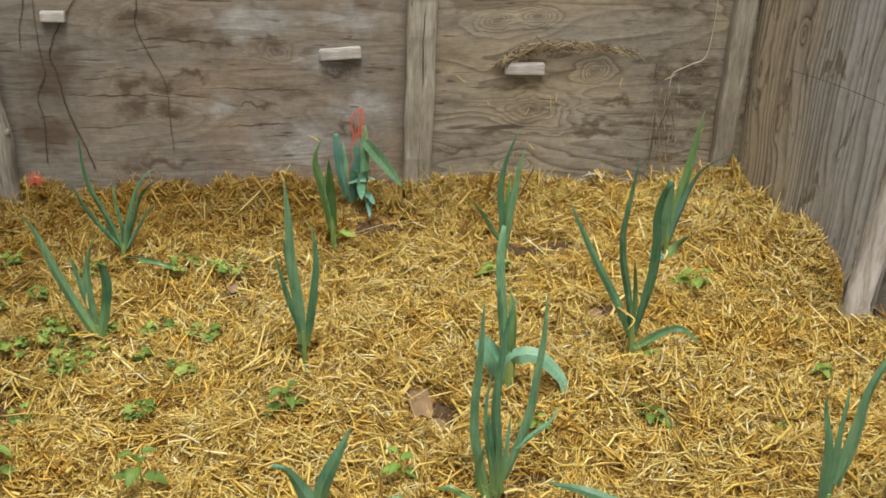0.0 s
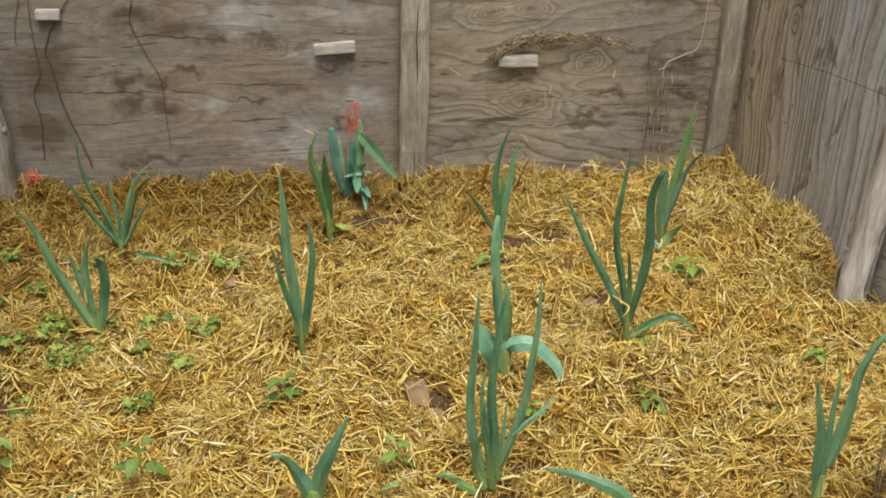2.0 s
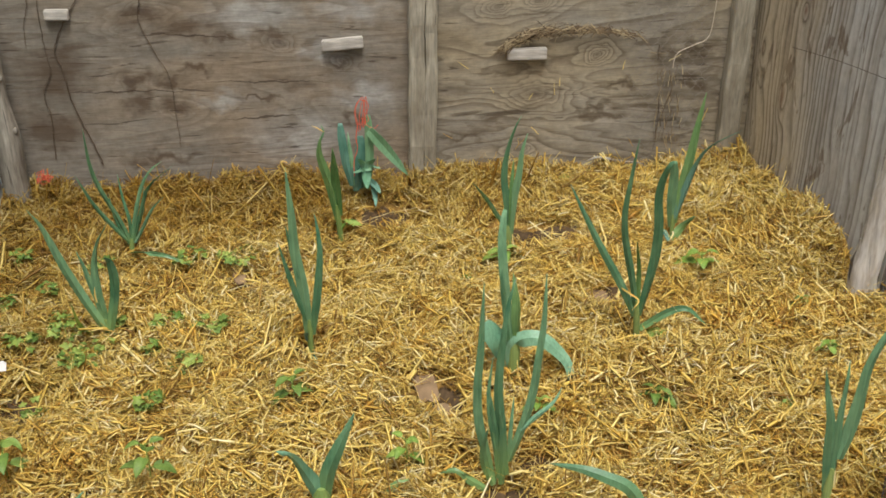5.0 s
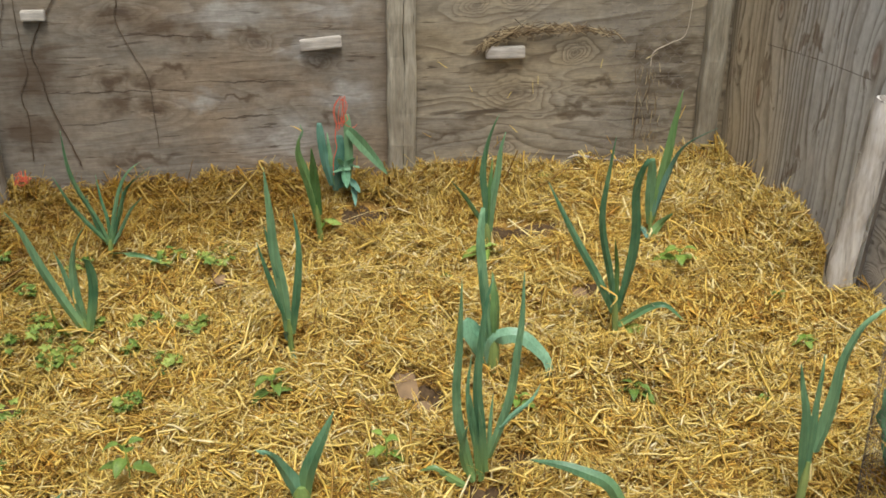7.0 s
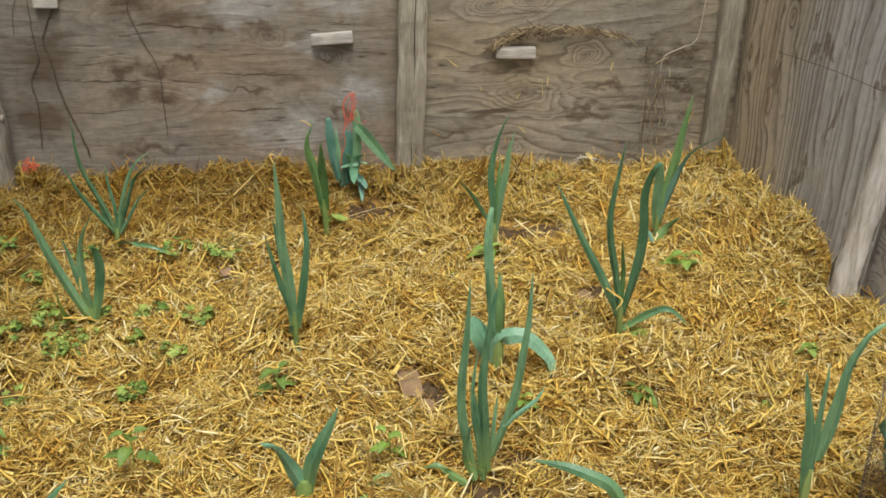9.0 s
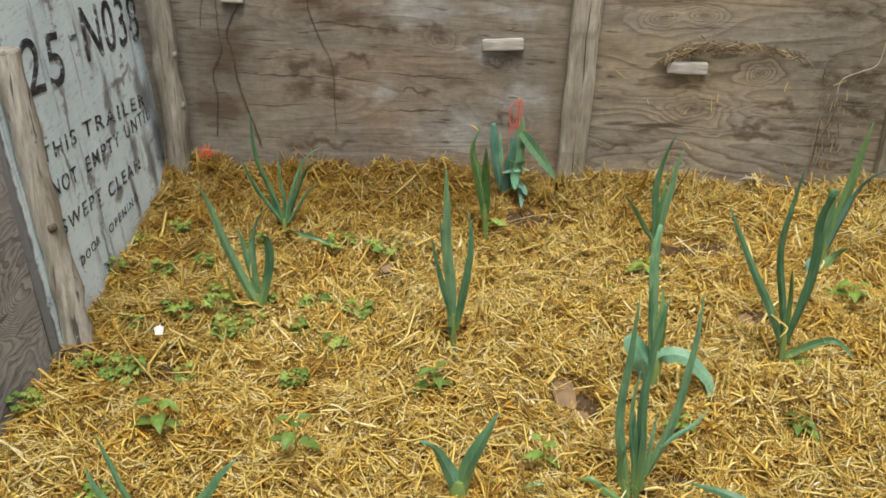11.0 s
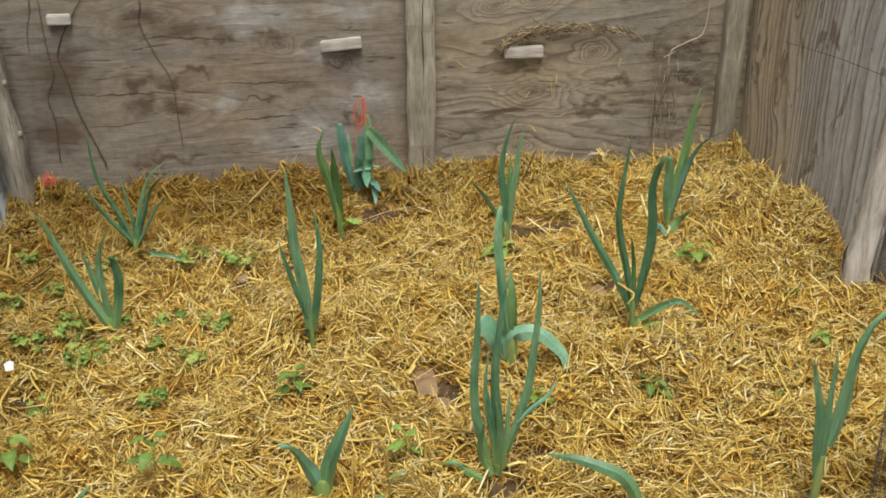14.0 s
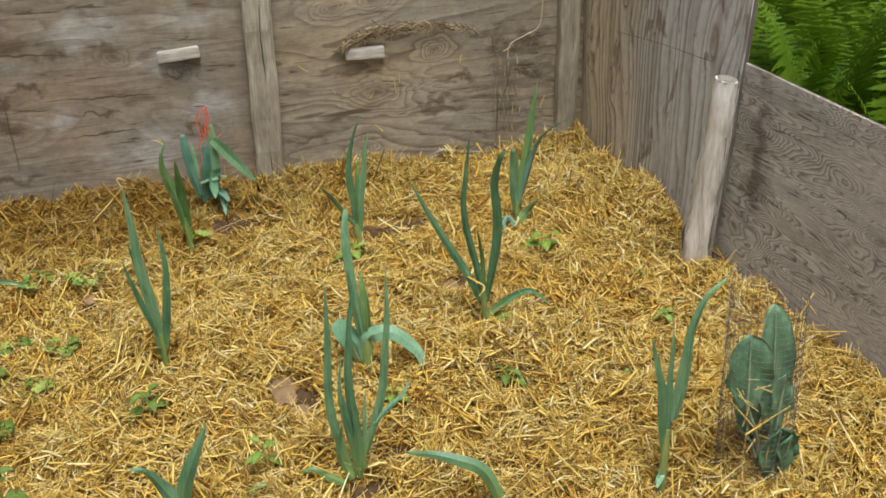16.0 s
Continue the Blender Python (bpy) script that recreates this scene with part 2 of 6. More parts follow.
def leafy(name, dark, pale, rough=0.45, through_light=0.25, rib=120.0, along=True, root=None):
    m, n, l, b = material(name, rough, 0.4)
    big = noise_tex(n, l, mapped(n, l, (1, 1, 1)), 14.0, 3.0)
    fine = noise_tex(n, l, mapped(n, l, (rib * 2, rib * 2, 6) if along else (60, 60, 60)), 1.0, 3.0)
    info = n.new("ShaderNodeObjectInfo")
    f = mathn(n, l, "MULTIPLY_ADD", info.outputs["Random"], 0.35, mathn(n, l, "MULTIPLY", big, 0.7))
    c = ramp(n, l, f, [(0.25, dark), (0.75, pale)])
    c = mixc(n, l, 0.42, c, ramp(n, l, fine, [(0.3, grey(0.3)), (0.7, grey(0.7))]), "OVERLAY")
    if root:
        sep = n.new("ShaderNodeSeparateXYZ")
        l.new(mapped(n, l, (1, 1, 1)), sep.inputs[0])
        h = mathn(n, l, "MULTIPLY_ADD", big, 0.06, sep.outputs["Z"])
        c = mixc(n, l, ramp(n, l, mathn(n, l, "MULTIPLY", h, 5.0), [(0.2, grey(0.85)), (0.65, grey(0))]), c, root)
    l.new(c, b.inputs["Base Color"])
    tr = n.new("ShaderNodeBsdfTranslucent")
    l.new(c, tr.inputs["Color"])
    mx = n.new("ShaderNodeMixShader")
    mx.inputs[0].default_value = through_light
    l.new(b.outputs[0], mx.inputs[1])
    l.new(tr.outputs[0], mx.inputs[2])
    l.new(mx.outputs[0], n["Material Output"].inputs[0])
    bump(n, l, b, fine, 0.25, 0.001)
    return m


def plain(name, colour, rough=0.7, spec=0.3, metal=0.0, scale=40.0, vary=0.35):
    m, n, l, b = material(name, rough, spec)
    b.inputs["Metallic"].default_value = metal
    f = noise_tex(n, l, mapped(n, l, (1, 1, 1)), scale, 4.0)
    c = mixc(n, l, vary, colour, ramp(n, l, f, [(0.3, grey(0.2)), (0.7, grey(0.8))]), "OVERLAY")
    l.new(c, b.inputs["Base Color"])
    bump(n, l, b, f, 0.3, 0.001)
    return m


# ---------------------------------------------------------------- materials
BROWN_KNOTS = [(0.408, 0.579, 0.032), (0.539, 0.583, 0.03), (0.544, 0.283, 0.065), (0.738, 0.415, 0.026), (0.481, 0.10, 0.026)]
GREY_KNOTS = [(-0.679, 0.597, 0.036), (-0.743, 0.533, 0.03), (-0.75, 0.375, 0.03), (-0.613, 0.272, 0.024), (-0.284, 0.488, 0.026), (-0.088, 0.406, 0.022)]
BROWN_SPOTS = [(1.05, 0.31, 0.14, 0.03), (1.03, 0.18, 0.13, 0.02), (0.80, 0.31, 0.09, 0.02), (0.73, 0.22, 0.12, 0.02), (1.06, 0.42, 0.14, 0.04), (0.95, 0.40, 0.06, 0.08), (0.3, 0.14, 0.1, 0.02)]
GREY_SPOTS = [(-0.98, 0.40, 0.16, 0.16), (-0.74, 0.382, 0.07, 0.04), (-0.63, 0.37, 0.09, 0.025), (-0.625, 0.285, 0.06, 0.035), (-0.68, 0.118, 0.15, 0.022), (-0.77, 0.09, 0.06, 0.03), (-0.295, 0.494, 0.06, 0.028),
              (-0.44, 0.50, 0.07, 0.015), (-0.55, 0.405, 0.08, 0.018), (-0.09, 0.413, 0.035, 0.02), (-0.57, 0.545, 0.13, 0.045), (-0.70, 0.58, 0.12, 0.05), (-1.02, 0.22, 0.13, 0.10), (-0.74, 0.30, 0.05, 0.06), (-0.05, 0.22, 0.10, 0.02), (-0.36, 0.31, 0.10, 0.012)]
ply_back = plywood("weathered_plywood", (0.355, 0.302, 0.205), (0.118, 0.091, 0.060), (0.30, 0.275, 0.22), "x", 16.0, 0.6, BROWN_KNOTS, 0, 0.8, 0.35, 0.9, 4.6, 0.34, BROWN_SPOTS, flecks=0.52, drift=3.0)
ply_grey = plywood("greyed_plywood", (0.262, 0.212, 0.152), (0.112, 0.079, 0.052), (0.238, 0.218, 0.18), "x", 14.0, 3.7, GREY_KNOTS, 0, 0.5, 0.4, 0.9, 4.8, 0.26, GREY_SPOTS,
                   [(-0.24, 0.165, 0.22, 0.10), (-0.37, 0.57, 0.20, 0.06), (-0.47, 0.30, 0.12, 0.04), (-0.02, 0.30, 0.14, 0.06), (-0.15, 0.45, 0.10, 0.05), (-0.05, 0.58, 0.14, 0.06)],
                   [(-0.485, 0.236, -0.20, 0.250), (-0.53, 0.366, -0.12, 0.352), (-0.685, 0.526, -0.41, 0.504), (-0.98, 0.345, -0.55, 0.34)], flecks=0.18, drift=2.4)
ply_right = ruled_plywood("upright_grain_plywood", (0.56, 0.49, 0.355), (0.515, 0.525, 0.50), (0.115, 0.085, 0.054),
                          [(0.286, 0.60, 0.022, 0.04, 1.8), (0.06, 0.43, 0.02, 0.05, 1.4), (0.225, 0.32, 0.028, 0.085, 2.2), (0.78, 0.58, 0.035, 0.09, 1.5)], 2.3)
ply_low = plywood("swirling_grain_plywood", (0.475, 0.445, 0.395), (0.102, 0.085, 0.068), (0.455, 0.437, 0.395), "x", 46.0, 5.2, [(0.62, 0.3, 0.05), (0.10, 0.42, 0.05)], -24, 0.85, 0.15, 1.7, 6.5, 0.22, [(0.14, 0.35, 0.05, 0.25)])
ply_left_low = plywood("grey_plywood", (0.375, 0.362, 0.33), (0.14, 0.126, 0.11), (0.355, 0.347, 0.322), "x", 40.0, 8.4, [(2.2, 0.2, 0.06)], 60, 0.95, 0.15, 1.5, 4.0)
wood_post = timber("sawn_post_wood", (0.375, 0.348, 0.272), (0.24, 0.212, 0.157), 1.0, 0.85, 0.68)
wood_pole = timber("bare_pole_wood", (0.385, 0.358, 0.295), (0.205, 0.18, 0.142), 4.0)
wood_grey = timber("greyed_stake_wood", (0.45, 0.43, 0.37), (0.26, 0.235, 0.185), 9.0, 0.85, 0.62)
dark_knot = timber("dark_knot_wood", (0.17, 0.13, 0.095), (0.085, 0.065, 0.05), 2.0)
wood_stake = timber("bleached_stake_wood", (0.72, 0.70, 0.65), (0.44, 0.41, 0.36), 7.0, 0.75, 0.63)
wood_end = timber("grey_end_grain", (0.30, 0.28, 0.24), (0.19, 0.17, 0.145), 3.0)
board_edge = timber("weathered_board_edge", (0.20, 0.175, 0.145), (0.10, 0.085, 0.07), 6.0)
wood_block = timber("offcut_wood", (0.48, 0.455, 0.405), (0.32, 0.29, 0.245), 14.0)
leek_green = leafy("leek_leaf_green", (0.060, 0.170, 0.082), (0.22, 0.40, 0.21), 0.36, 0.27, root=(0.22, 0.35, 0.11))
# pale glaucous leaves; also paints sky sheen into the bent and young ones
leek_glaucous_sheen = leafy("pale_glaucous_and_sheen_leek_green", (0.12, 0.30, 0.17), (0.30, 0.52, 0.33), 0.38, 0.3)
leek_fresh = leafy("fresh_green_leek_leaf", (0.065, 0.18, 0.05), (0.21, 0.36, 0.13), 0.42, 0.3)
leek_pale = leafy("leek_stem_green", (0.17, 0.27, 0.07), (0.30, 0.38, 0.13), 0.4, 0.2)
leek_blue = leafy("bluish_leek_green", (0.06, 0.17, 0.12), (0.17, 0.33, 0.24), 0.5, 0.15)
weed_green = leafy("weed_green", (0.18, 0.29, 0.04), (0.42, 0.51, 0.12), 0.5, 0.3, along=False)
weed_mid = leafy("nettle_green", (0.10, 0.20, 0.03), (0.27, 0.39, 0.085), 0.5, 0.3, along=False)
weed_bright = leafy("bright_weed_green", (0.15, 0.28, 0.035), (0.34, 0.47, 0.10), 0.5, 0.3, along=False)
weed_dark = leafy("dark_weed_green", (0.09, 0.175, 0.028), (0.23, 0.34, 0.07), 0.5, 0.25, along=False)
fern_green = leafy("fern_green", (0.062, 0.145, 0.006), (0.175, 0.31, 0.016), 0.5, 0.3, along=False)
cabbage_green = leafy("cabbage_leaf_green", (0.065, 0.18, 0.10), (0.18, 0.35, 0.205), 0.4, 0.1, along=False)
rib_pale = plain("pale_leaf_rib", (0.30, 0.40, 0.26), 0.5)
cardboard = plain("wet_cardboard", (0.235, 0.16, 0.09), 0.9, 0.1, 0, 30, 0.3)
red_twine = plain("red_twine", (0.60, 0.115, 0.06), 0.6, 0.3, 0, 300, 0.3)
white_tag = plain("white_tag", (0.78, 0.78, 0.76), 0.5, 0.4, 0, 60, 0.15)
wire_metal = plain("galvanised_wire", (0.22, 0.195, 0.175), 0.6, 0.4, 0.4, 200, 0.4)
vine_bark = plain("dry_vine_bark", (0.12, 0.088, 0.062), 0.9, 0.1, 0, 120, 0.5)
pale_string = plain("pale_string", (0.55, 0.48, 0.38), 0.8, 0.2, 0, 200, 0.3)


def straw_material(name, stops):
    m, n, l, b = material(name, 0.45, 0.36)
    geo = n.new("ShaderNodeNewGeometry")
    c = ramp(n, l, geo.outputs["Random Per Island"], stops)
    patch = noise_tex(n, l, mapped(n, l, (1, 1, 1)), 4.5, 5.0, 0.65)
    c = mixc(n, l, 0.75, c, ramp(n, l, patch, [(0.32, (0.44, 0.36, 0.24)), (0.5, (0.52, 0.50, 0.46)), (0.68, (0.60, 0.60, 0.62))]), "OVERLAY")
    clot = noise_tex(n, l, mapped(n, l, (1, 1, 1), (3, 1, 0)), 15.0, 3.0, 0.6)
    c = mixc(n, l, 0.7, c, ramp(n, l, clot, [(0.34, (0.41, 0.36, 0.27)), (0.5, (0.51, 0.495, 0.47)), (0.66, (0.57, 0.57, 0.58))]), "OVERLAY")
    # straw turned darker and browner towards the grey back sheet
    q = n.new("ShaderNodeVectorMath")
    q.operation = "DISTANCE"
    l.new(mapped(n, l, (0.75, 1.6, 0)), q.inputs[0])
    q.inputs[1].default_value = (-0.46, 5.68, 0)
    back_brown = mathn(n, l, "ADD", q.outputs["Value"], mathn(n, l, "MULTIPLY", mathn(n, l, "ADD", patch, clot), 0.9))
    c = mixc(n, l, ramp(n, l, mathn(n, l, "MULTIPLY", back_brown, 0.5), [(0.6, grey(0.9)), (1.0, grey(0))]), c, (0.53, 0.44, 0.26), "MULTIPLY")
    # duller, darker straw among the weeds along the painted sheet
    q = n.new("ShaderNodeVectorMath")
    q.operation = "DISTANCE"
    l.new(mapped(n, l, (2.2, 1.0, 0)), q.inputs[0])
    q.inputs[1].default_value = (-2.3, 2.75, 0)
    dull = mathn(n, l, "ADD", q.outputs["Value"], mathn(n, l, "MULTIPLY", mathn(n, l, "ADD", patch, clot), 0.5))
    c = mixc(n, l, ramp(n, l, mathn(n, l, "MULTIPLY", dull, 0.5), [(0.45, grey(0.6)), (0.75, grey(0))]), c, (0.66, 0.60, 0.46), "MULTIPLY")
    l.new(c, b.inputs["Base Color"])
    tr = n.new("ShaderNodeBsdfTranslucent")
    l.new(c, tr.inputs["Color"])
    mx = n.new("ShaderNodeMixShader")
    mx.inputs[0].default_value = 0.25
    l.new(b.outputs[0], mx.inputs[1])
    l.new(tr.outputs[0], mx.inputs[2])
    l.new(mx.outputs[0], n["Material Output"].inputs[0])
    return m


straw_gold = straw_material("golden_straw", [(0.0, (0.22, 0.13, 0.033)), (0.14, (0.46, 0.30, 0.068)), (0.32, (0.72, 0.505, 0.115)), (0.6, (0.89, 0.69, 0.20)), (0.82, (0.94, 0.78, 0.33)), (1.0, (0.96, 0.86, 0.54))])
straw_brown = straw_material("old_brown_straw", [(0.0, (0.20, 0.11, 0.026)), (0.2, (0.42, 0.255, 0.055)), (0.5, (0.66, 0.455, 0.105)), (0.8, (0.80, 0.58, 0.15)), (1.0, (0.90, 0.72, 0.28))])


def soil_material():
    m, n, l, b = material("dark_mulch", 0.95, 0.1)
    f = noise_tex(n, l, mapped(n, l, (1, 1, 1)), 60.0, 6.0, 0.7)
    g = noise_tex(n, l, mapped(n, l, (1, 1, 1)), 7.0, 4.0)
    c = mixc(n, l, ramp(n, l, g, [(0.4, grey(0)), (0.6, grey(1))]), (0.36, 0.22, 0.06), (0.19, 0.11, 0.03))
    c = mixc(n, l, 0.6, c, ramp(n, l, f, [(0.3, grey(0.15)), (0.7, grey(0.8))]), "OVERLAY")
    l.new(c, b.inputs["Base Color"])
    bump(n, l, b, f, 0.8, 0.01)
    return m


mulch = soil_material()
soil_dark = plain("dark_soil", (0.085, 0.056, 0.03), 0.95, 0.1, 0, 90, 0.6)


def grass_ground_material():
    m, n, l, b = material("grassy_ground", 0.95, 0.1)
    f = noise_tex(n, l, mapped(n, l, (1, 1, 1)), 25.0, 6.0, 0.7)
    g = noise_tex(n, l, mapped(n, l, (1, 1, 1)), 1.2, 4.0)
    c = mixc(n, l, ramp(n, l, g, [(0.4, grey(0)), (0.6, grey(1))]), (0.05, 0.09, 0.02), (0.09, 0.075, 0.04))
    c = mixc(n, l, 0.6, c, ramp(n, l, f, [(0.3, grey(0.2)), (0.7, grey(0.8))]), "OVERLAY")
    l.new(c, b.inputs["Base Color"])
    bump(n, l, b, f, 0.8, 0.02)
    return m


grassy = grass_ground_material()


def crate_paint_material():
    """Old white paint on plywood: horizontal brush and crack lines, grey dirt, worn patches, and corner shade painted
    into the far smears.
    """
    m, n, l, b = material("worn_white_paint", 0.7, 0.3)
    fine = noise_tex(n, l, mapped(n, l, (5, 1, 110)), 1.0, 4.0)
    wear = noise_tex(n, l, mapped(n, l, (5, 1, 9), (3, 0, 1)), 1.6, 7.0, 0.7)
    wash = noise_tex(n, l, mapped(n, l, (2, 1, 1.5), (1, 0, 5)), 1.5, 6.0, 0.65)
    c = mixc(n, l, ramp(n, l, wash, [(0.35, grey(0)), (0.65, grey(1))]), (0.83, 0.97, 1.0), (0.66, 0.80, 0.86))
    c = mixc(n, l, 0.5, c, ramp(n, l, fine, [(0.3, grey(0.3)), (0.65, grey(0.65))]), "OVERLAY")
    c = mixc(n, l, ramp(n, l, wear, [(0.57, grey(0)), (0.63, grey(0.8))]), c, (0.17, 0.145, 0.125))
    scuff = noise_tex(n, l, mapped(n, l, (18, 1, 120), (2, 0, 4)), 1.0, 6.0, 0.7)
    c = mixc(n, l, ramp(n, l, scuff, [(0.55, grey(0)), (0.66, grey(0.45))]), c, (0.22, 0.22, 0.22))
    drip = noise_tex(n, l, mapped(n, l, (16, 1, 2.2), (7, 0, 2)), 1.0, 5.0, 0.65)
    c = mixc(n, l, ramp(n, l, drip, [(0.56, grey(0)), (0.66, grey(0.75))]), c, (0.13, 0.12, 0.12))
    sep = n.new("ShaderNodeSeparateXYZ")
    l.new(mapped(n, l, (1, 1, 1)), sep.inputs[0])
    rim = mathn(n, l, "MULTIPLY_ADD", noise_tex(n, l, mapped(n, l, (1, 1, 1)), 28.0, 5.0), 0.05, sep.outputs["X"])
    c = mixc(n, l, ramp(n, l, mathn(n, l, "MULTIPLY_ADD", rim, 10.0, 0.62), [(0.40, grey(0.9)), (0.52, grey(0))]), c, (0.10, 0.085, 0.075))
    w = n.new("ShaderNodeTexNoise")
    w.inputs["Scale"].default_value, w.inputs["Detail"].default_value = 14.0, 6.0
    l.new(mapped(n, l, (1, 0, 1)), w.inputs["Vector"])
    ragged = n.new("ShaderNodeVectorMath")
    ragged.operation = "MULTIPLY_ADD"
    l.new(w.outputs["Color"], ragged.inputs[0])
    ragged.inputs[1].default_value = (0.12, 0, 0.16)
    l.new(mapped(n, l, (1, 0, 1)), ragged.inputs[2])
    # dirt smears; the ones beyond x = 1.0 also paint in the corner's shade
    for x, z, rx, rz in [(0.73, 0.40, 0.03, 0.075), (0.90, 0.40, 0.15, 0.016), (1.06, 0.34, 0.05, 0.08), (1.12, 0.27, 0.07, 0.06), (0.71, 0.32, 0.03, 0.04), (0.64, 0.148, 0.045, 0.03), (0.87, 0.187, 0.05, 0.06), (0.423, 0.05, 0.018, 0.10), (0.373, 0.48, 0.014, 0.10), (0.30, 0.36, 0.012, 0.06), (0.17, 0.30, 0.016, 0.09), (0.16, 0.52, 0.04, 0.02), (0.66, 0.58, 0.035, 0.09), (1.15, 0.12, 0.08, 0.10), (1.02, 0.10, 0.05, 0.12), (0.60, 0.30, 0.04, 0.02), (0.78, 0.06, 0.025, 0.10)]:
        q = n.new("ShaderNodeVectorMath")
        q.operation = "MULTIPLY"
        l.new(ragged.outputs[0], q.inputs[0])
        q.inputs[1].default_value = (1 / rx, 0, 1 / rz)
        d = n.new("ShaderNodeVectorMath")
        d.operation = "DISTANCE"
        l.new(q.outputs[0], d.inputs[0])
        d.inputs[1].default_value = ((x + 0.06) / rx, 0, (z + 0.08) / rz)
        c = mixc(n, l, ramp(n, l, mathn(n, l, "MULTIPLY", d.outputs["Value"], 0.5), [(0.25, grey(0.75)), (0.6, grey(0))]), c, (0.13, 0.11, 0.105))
    l.new(c, b.inputs["Base Color"])
    bump(n, l, b, fine, 0.5, 0.0015)
    return m


def stencil_material():
    m, n, l, b = material("worn_black_stencil", 0.7, 0.2)
    f = noise_tex(n, l, mapped(n, l, (26, 60, 1)), 1.0, 7.0, 0.72)
    c = ramp(n, l, f, [(0.44, (0.03, 0.03, 0.034)), (0.53, (0.10, 0.105, 0.115)), (0.57, (0.45, 0.51, 0.54)), (0.62, (0.62, 0.71, 0.75))])
    l.new(c, b.inputs["Base Color"])
    return m


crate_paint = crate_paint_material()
stencil = stencil_material()


# ---------------------------------------------------------------- mesh helpers
def mesh_of(name, verts, faces, mat, smooth=False):
    me = bpy.data.meshes.new(name)
    me.from_pydata(verts, [], faces)
    me.materials.append(mat)
    if smooth:
        me.polygons.foreach_set("use_smooth", [True] * len(me.polygons))
    me.update()
    return me


def thing(name, label, category, m=None, group="", kind=""):
    ob = tagged(new(name), label, category, group, kind)
    ob.empty_display_size = 0.05
    if m is not None:
        ob.matrix_world = m
    return ob


def part(name, mesh, parent, label="", m=None):
    ob = new(name, mesh)
    ob.parent = parent
    if m is not None:
        ob.matrix_local = m
    if label:
        tagged(ob, label)
    return ob


def bm_mesh(name, bm, mat, smooth=False):
    me = bpy.data.meshes.new(name)
    bmesh.ops.recalc_face_normals(bm, faces=bm.faces)
    bm.to_mesh(me)
    bm.free()
    me.materials.append(mat)
    if smooth:
        me.polygons.foreach_set("use_smooth", [True] * len(me.polygons))
    return me


def sheet(name, outline, thick, mat, bevel=0.002, warp=0.0, rim=None):
    """A board: an outline in local x, z with its front at y=0 and its back at y=thick."""
    bm = bmesh.new()
    face = bm.faces.new([bm.verts.new((x, 0, z)) for x, z in outline])
    ext = bmesh.ops.extrude_face_region(bm, geom=[face])
    for v in ext["geom"]:
        if isinstance(v, bmesh.types.BMVert):
            v.co.y += thick
    bmesh.ops.bevel(bm, geom=list(bm.edges), offset=bevel, segments=1, affect="EDGES")
    if warp:
        bmesh.ops.subdivide_edges(bm, edges=[e for e in bm.edges if e.calc_length() > 0.3], cuts=9, use_grid_fill=True)
        reach = max(x for x, _ in outline)
        for v in bm.verts:
            v.co.y += warp * v.co.z * v.co.x / reach
    bm.normal_update()
    for f in bm.faces:
        f.material_index = 1 if abs(f.normal.y) < 0.6 else 0
    me = bm_mesh(name, bm, mat)
    me.materials.append(rim or board_edge)
    return me


def tube(name, points, radii, mat, sides=8, seed=0, rough=0.0, cap=True, flat=1.0):
    """A tube through points with a radius at each; rough gives it an uneven outline; flat squeezes it."""
    rnd = random.Random(seed)
    pts = [Vector(p) for p in points]
    verts, faces = [], []
    ref = Vector((1, 0, 0)) if abs((pts[-1] - pts[0]).normalized().x) < 0.8 else Vector((0, 1, 0))
    for k, p in enumerate(pts):
        d = (pts[min(k + 1, len(pts) - 1)] - pts[max(k - 1, 0)]).normalized()
        u = (ref - d * ref.dot(d)).normalized()
        w = d.cross(u)
        for s in range(sides):
            a = 2 * math.pi * s / sides
            r = radii[k] * (1 + rough * rnd.uniform(-1, 1))
            verts.append(p + u * (r * math.cos(a)) + w * (r * flat * math.sin(a)))
    for k in range(len(pts) - 1):
        for s in range(sides):
            a, b = k * sides + s, k * sides + (s + 1) % sides
            faces.append((a, b, b + sides, a + sides))
    if cap:
        q = len(verts)
        verts += verts[:sides] + verts[q - sides:q]
        faces.append(tuple(range(q, q + sides))[::-1])
        faces.append(tuple(range(q + sides, q + 2 * sides)))
    return mesh_of(name, verts, faces, mat, True)


def smooth_path(points, n):
    """Points on a Catmull-Rom curve."""
    p = [Vector(q) for q in points]
    p = [p[0] * 2 - p[1]] + p + [p[-1] * 2 - p[-2]]
    out = []
    for k in range(1, len(p) - 2):
        for i in range(n):
            t = i / n
            a, b, c, d = p[k - 1], p[k], p[k + 1], p[k + 2]
            out.append(0.5 * (2 * b + (c - a) * t + (2 * a - 5 * b + 4 * c - d) * t * t + (3 * b - a - 3 * c + d) * t ** 3))
    return out + [p[-2]]


# ---------------------------------------------------------------- ground
def near(x, y, cx, cy, r):
    return np.exp(-((x - cx) ** 2 + (y - cy) ** 2) / (r * r))


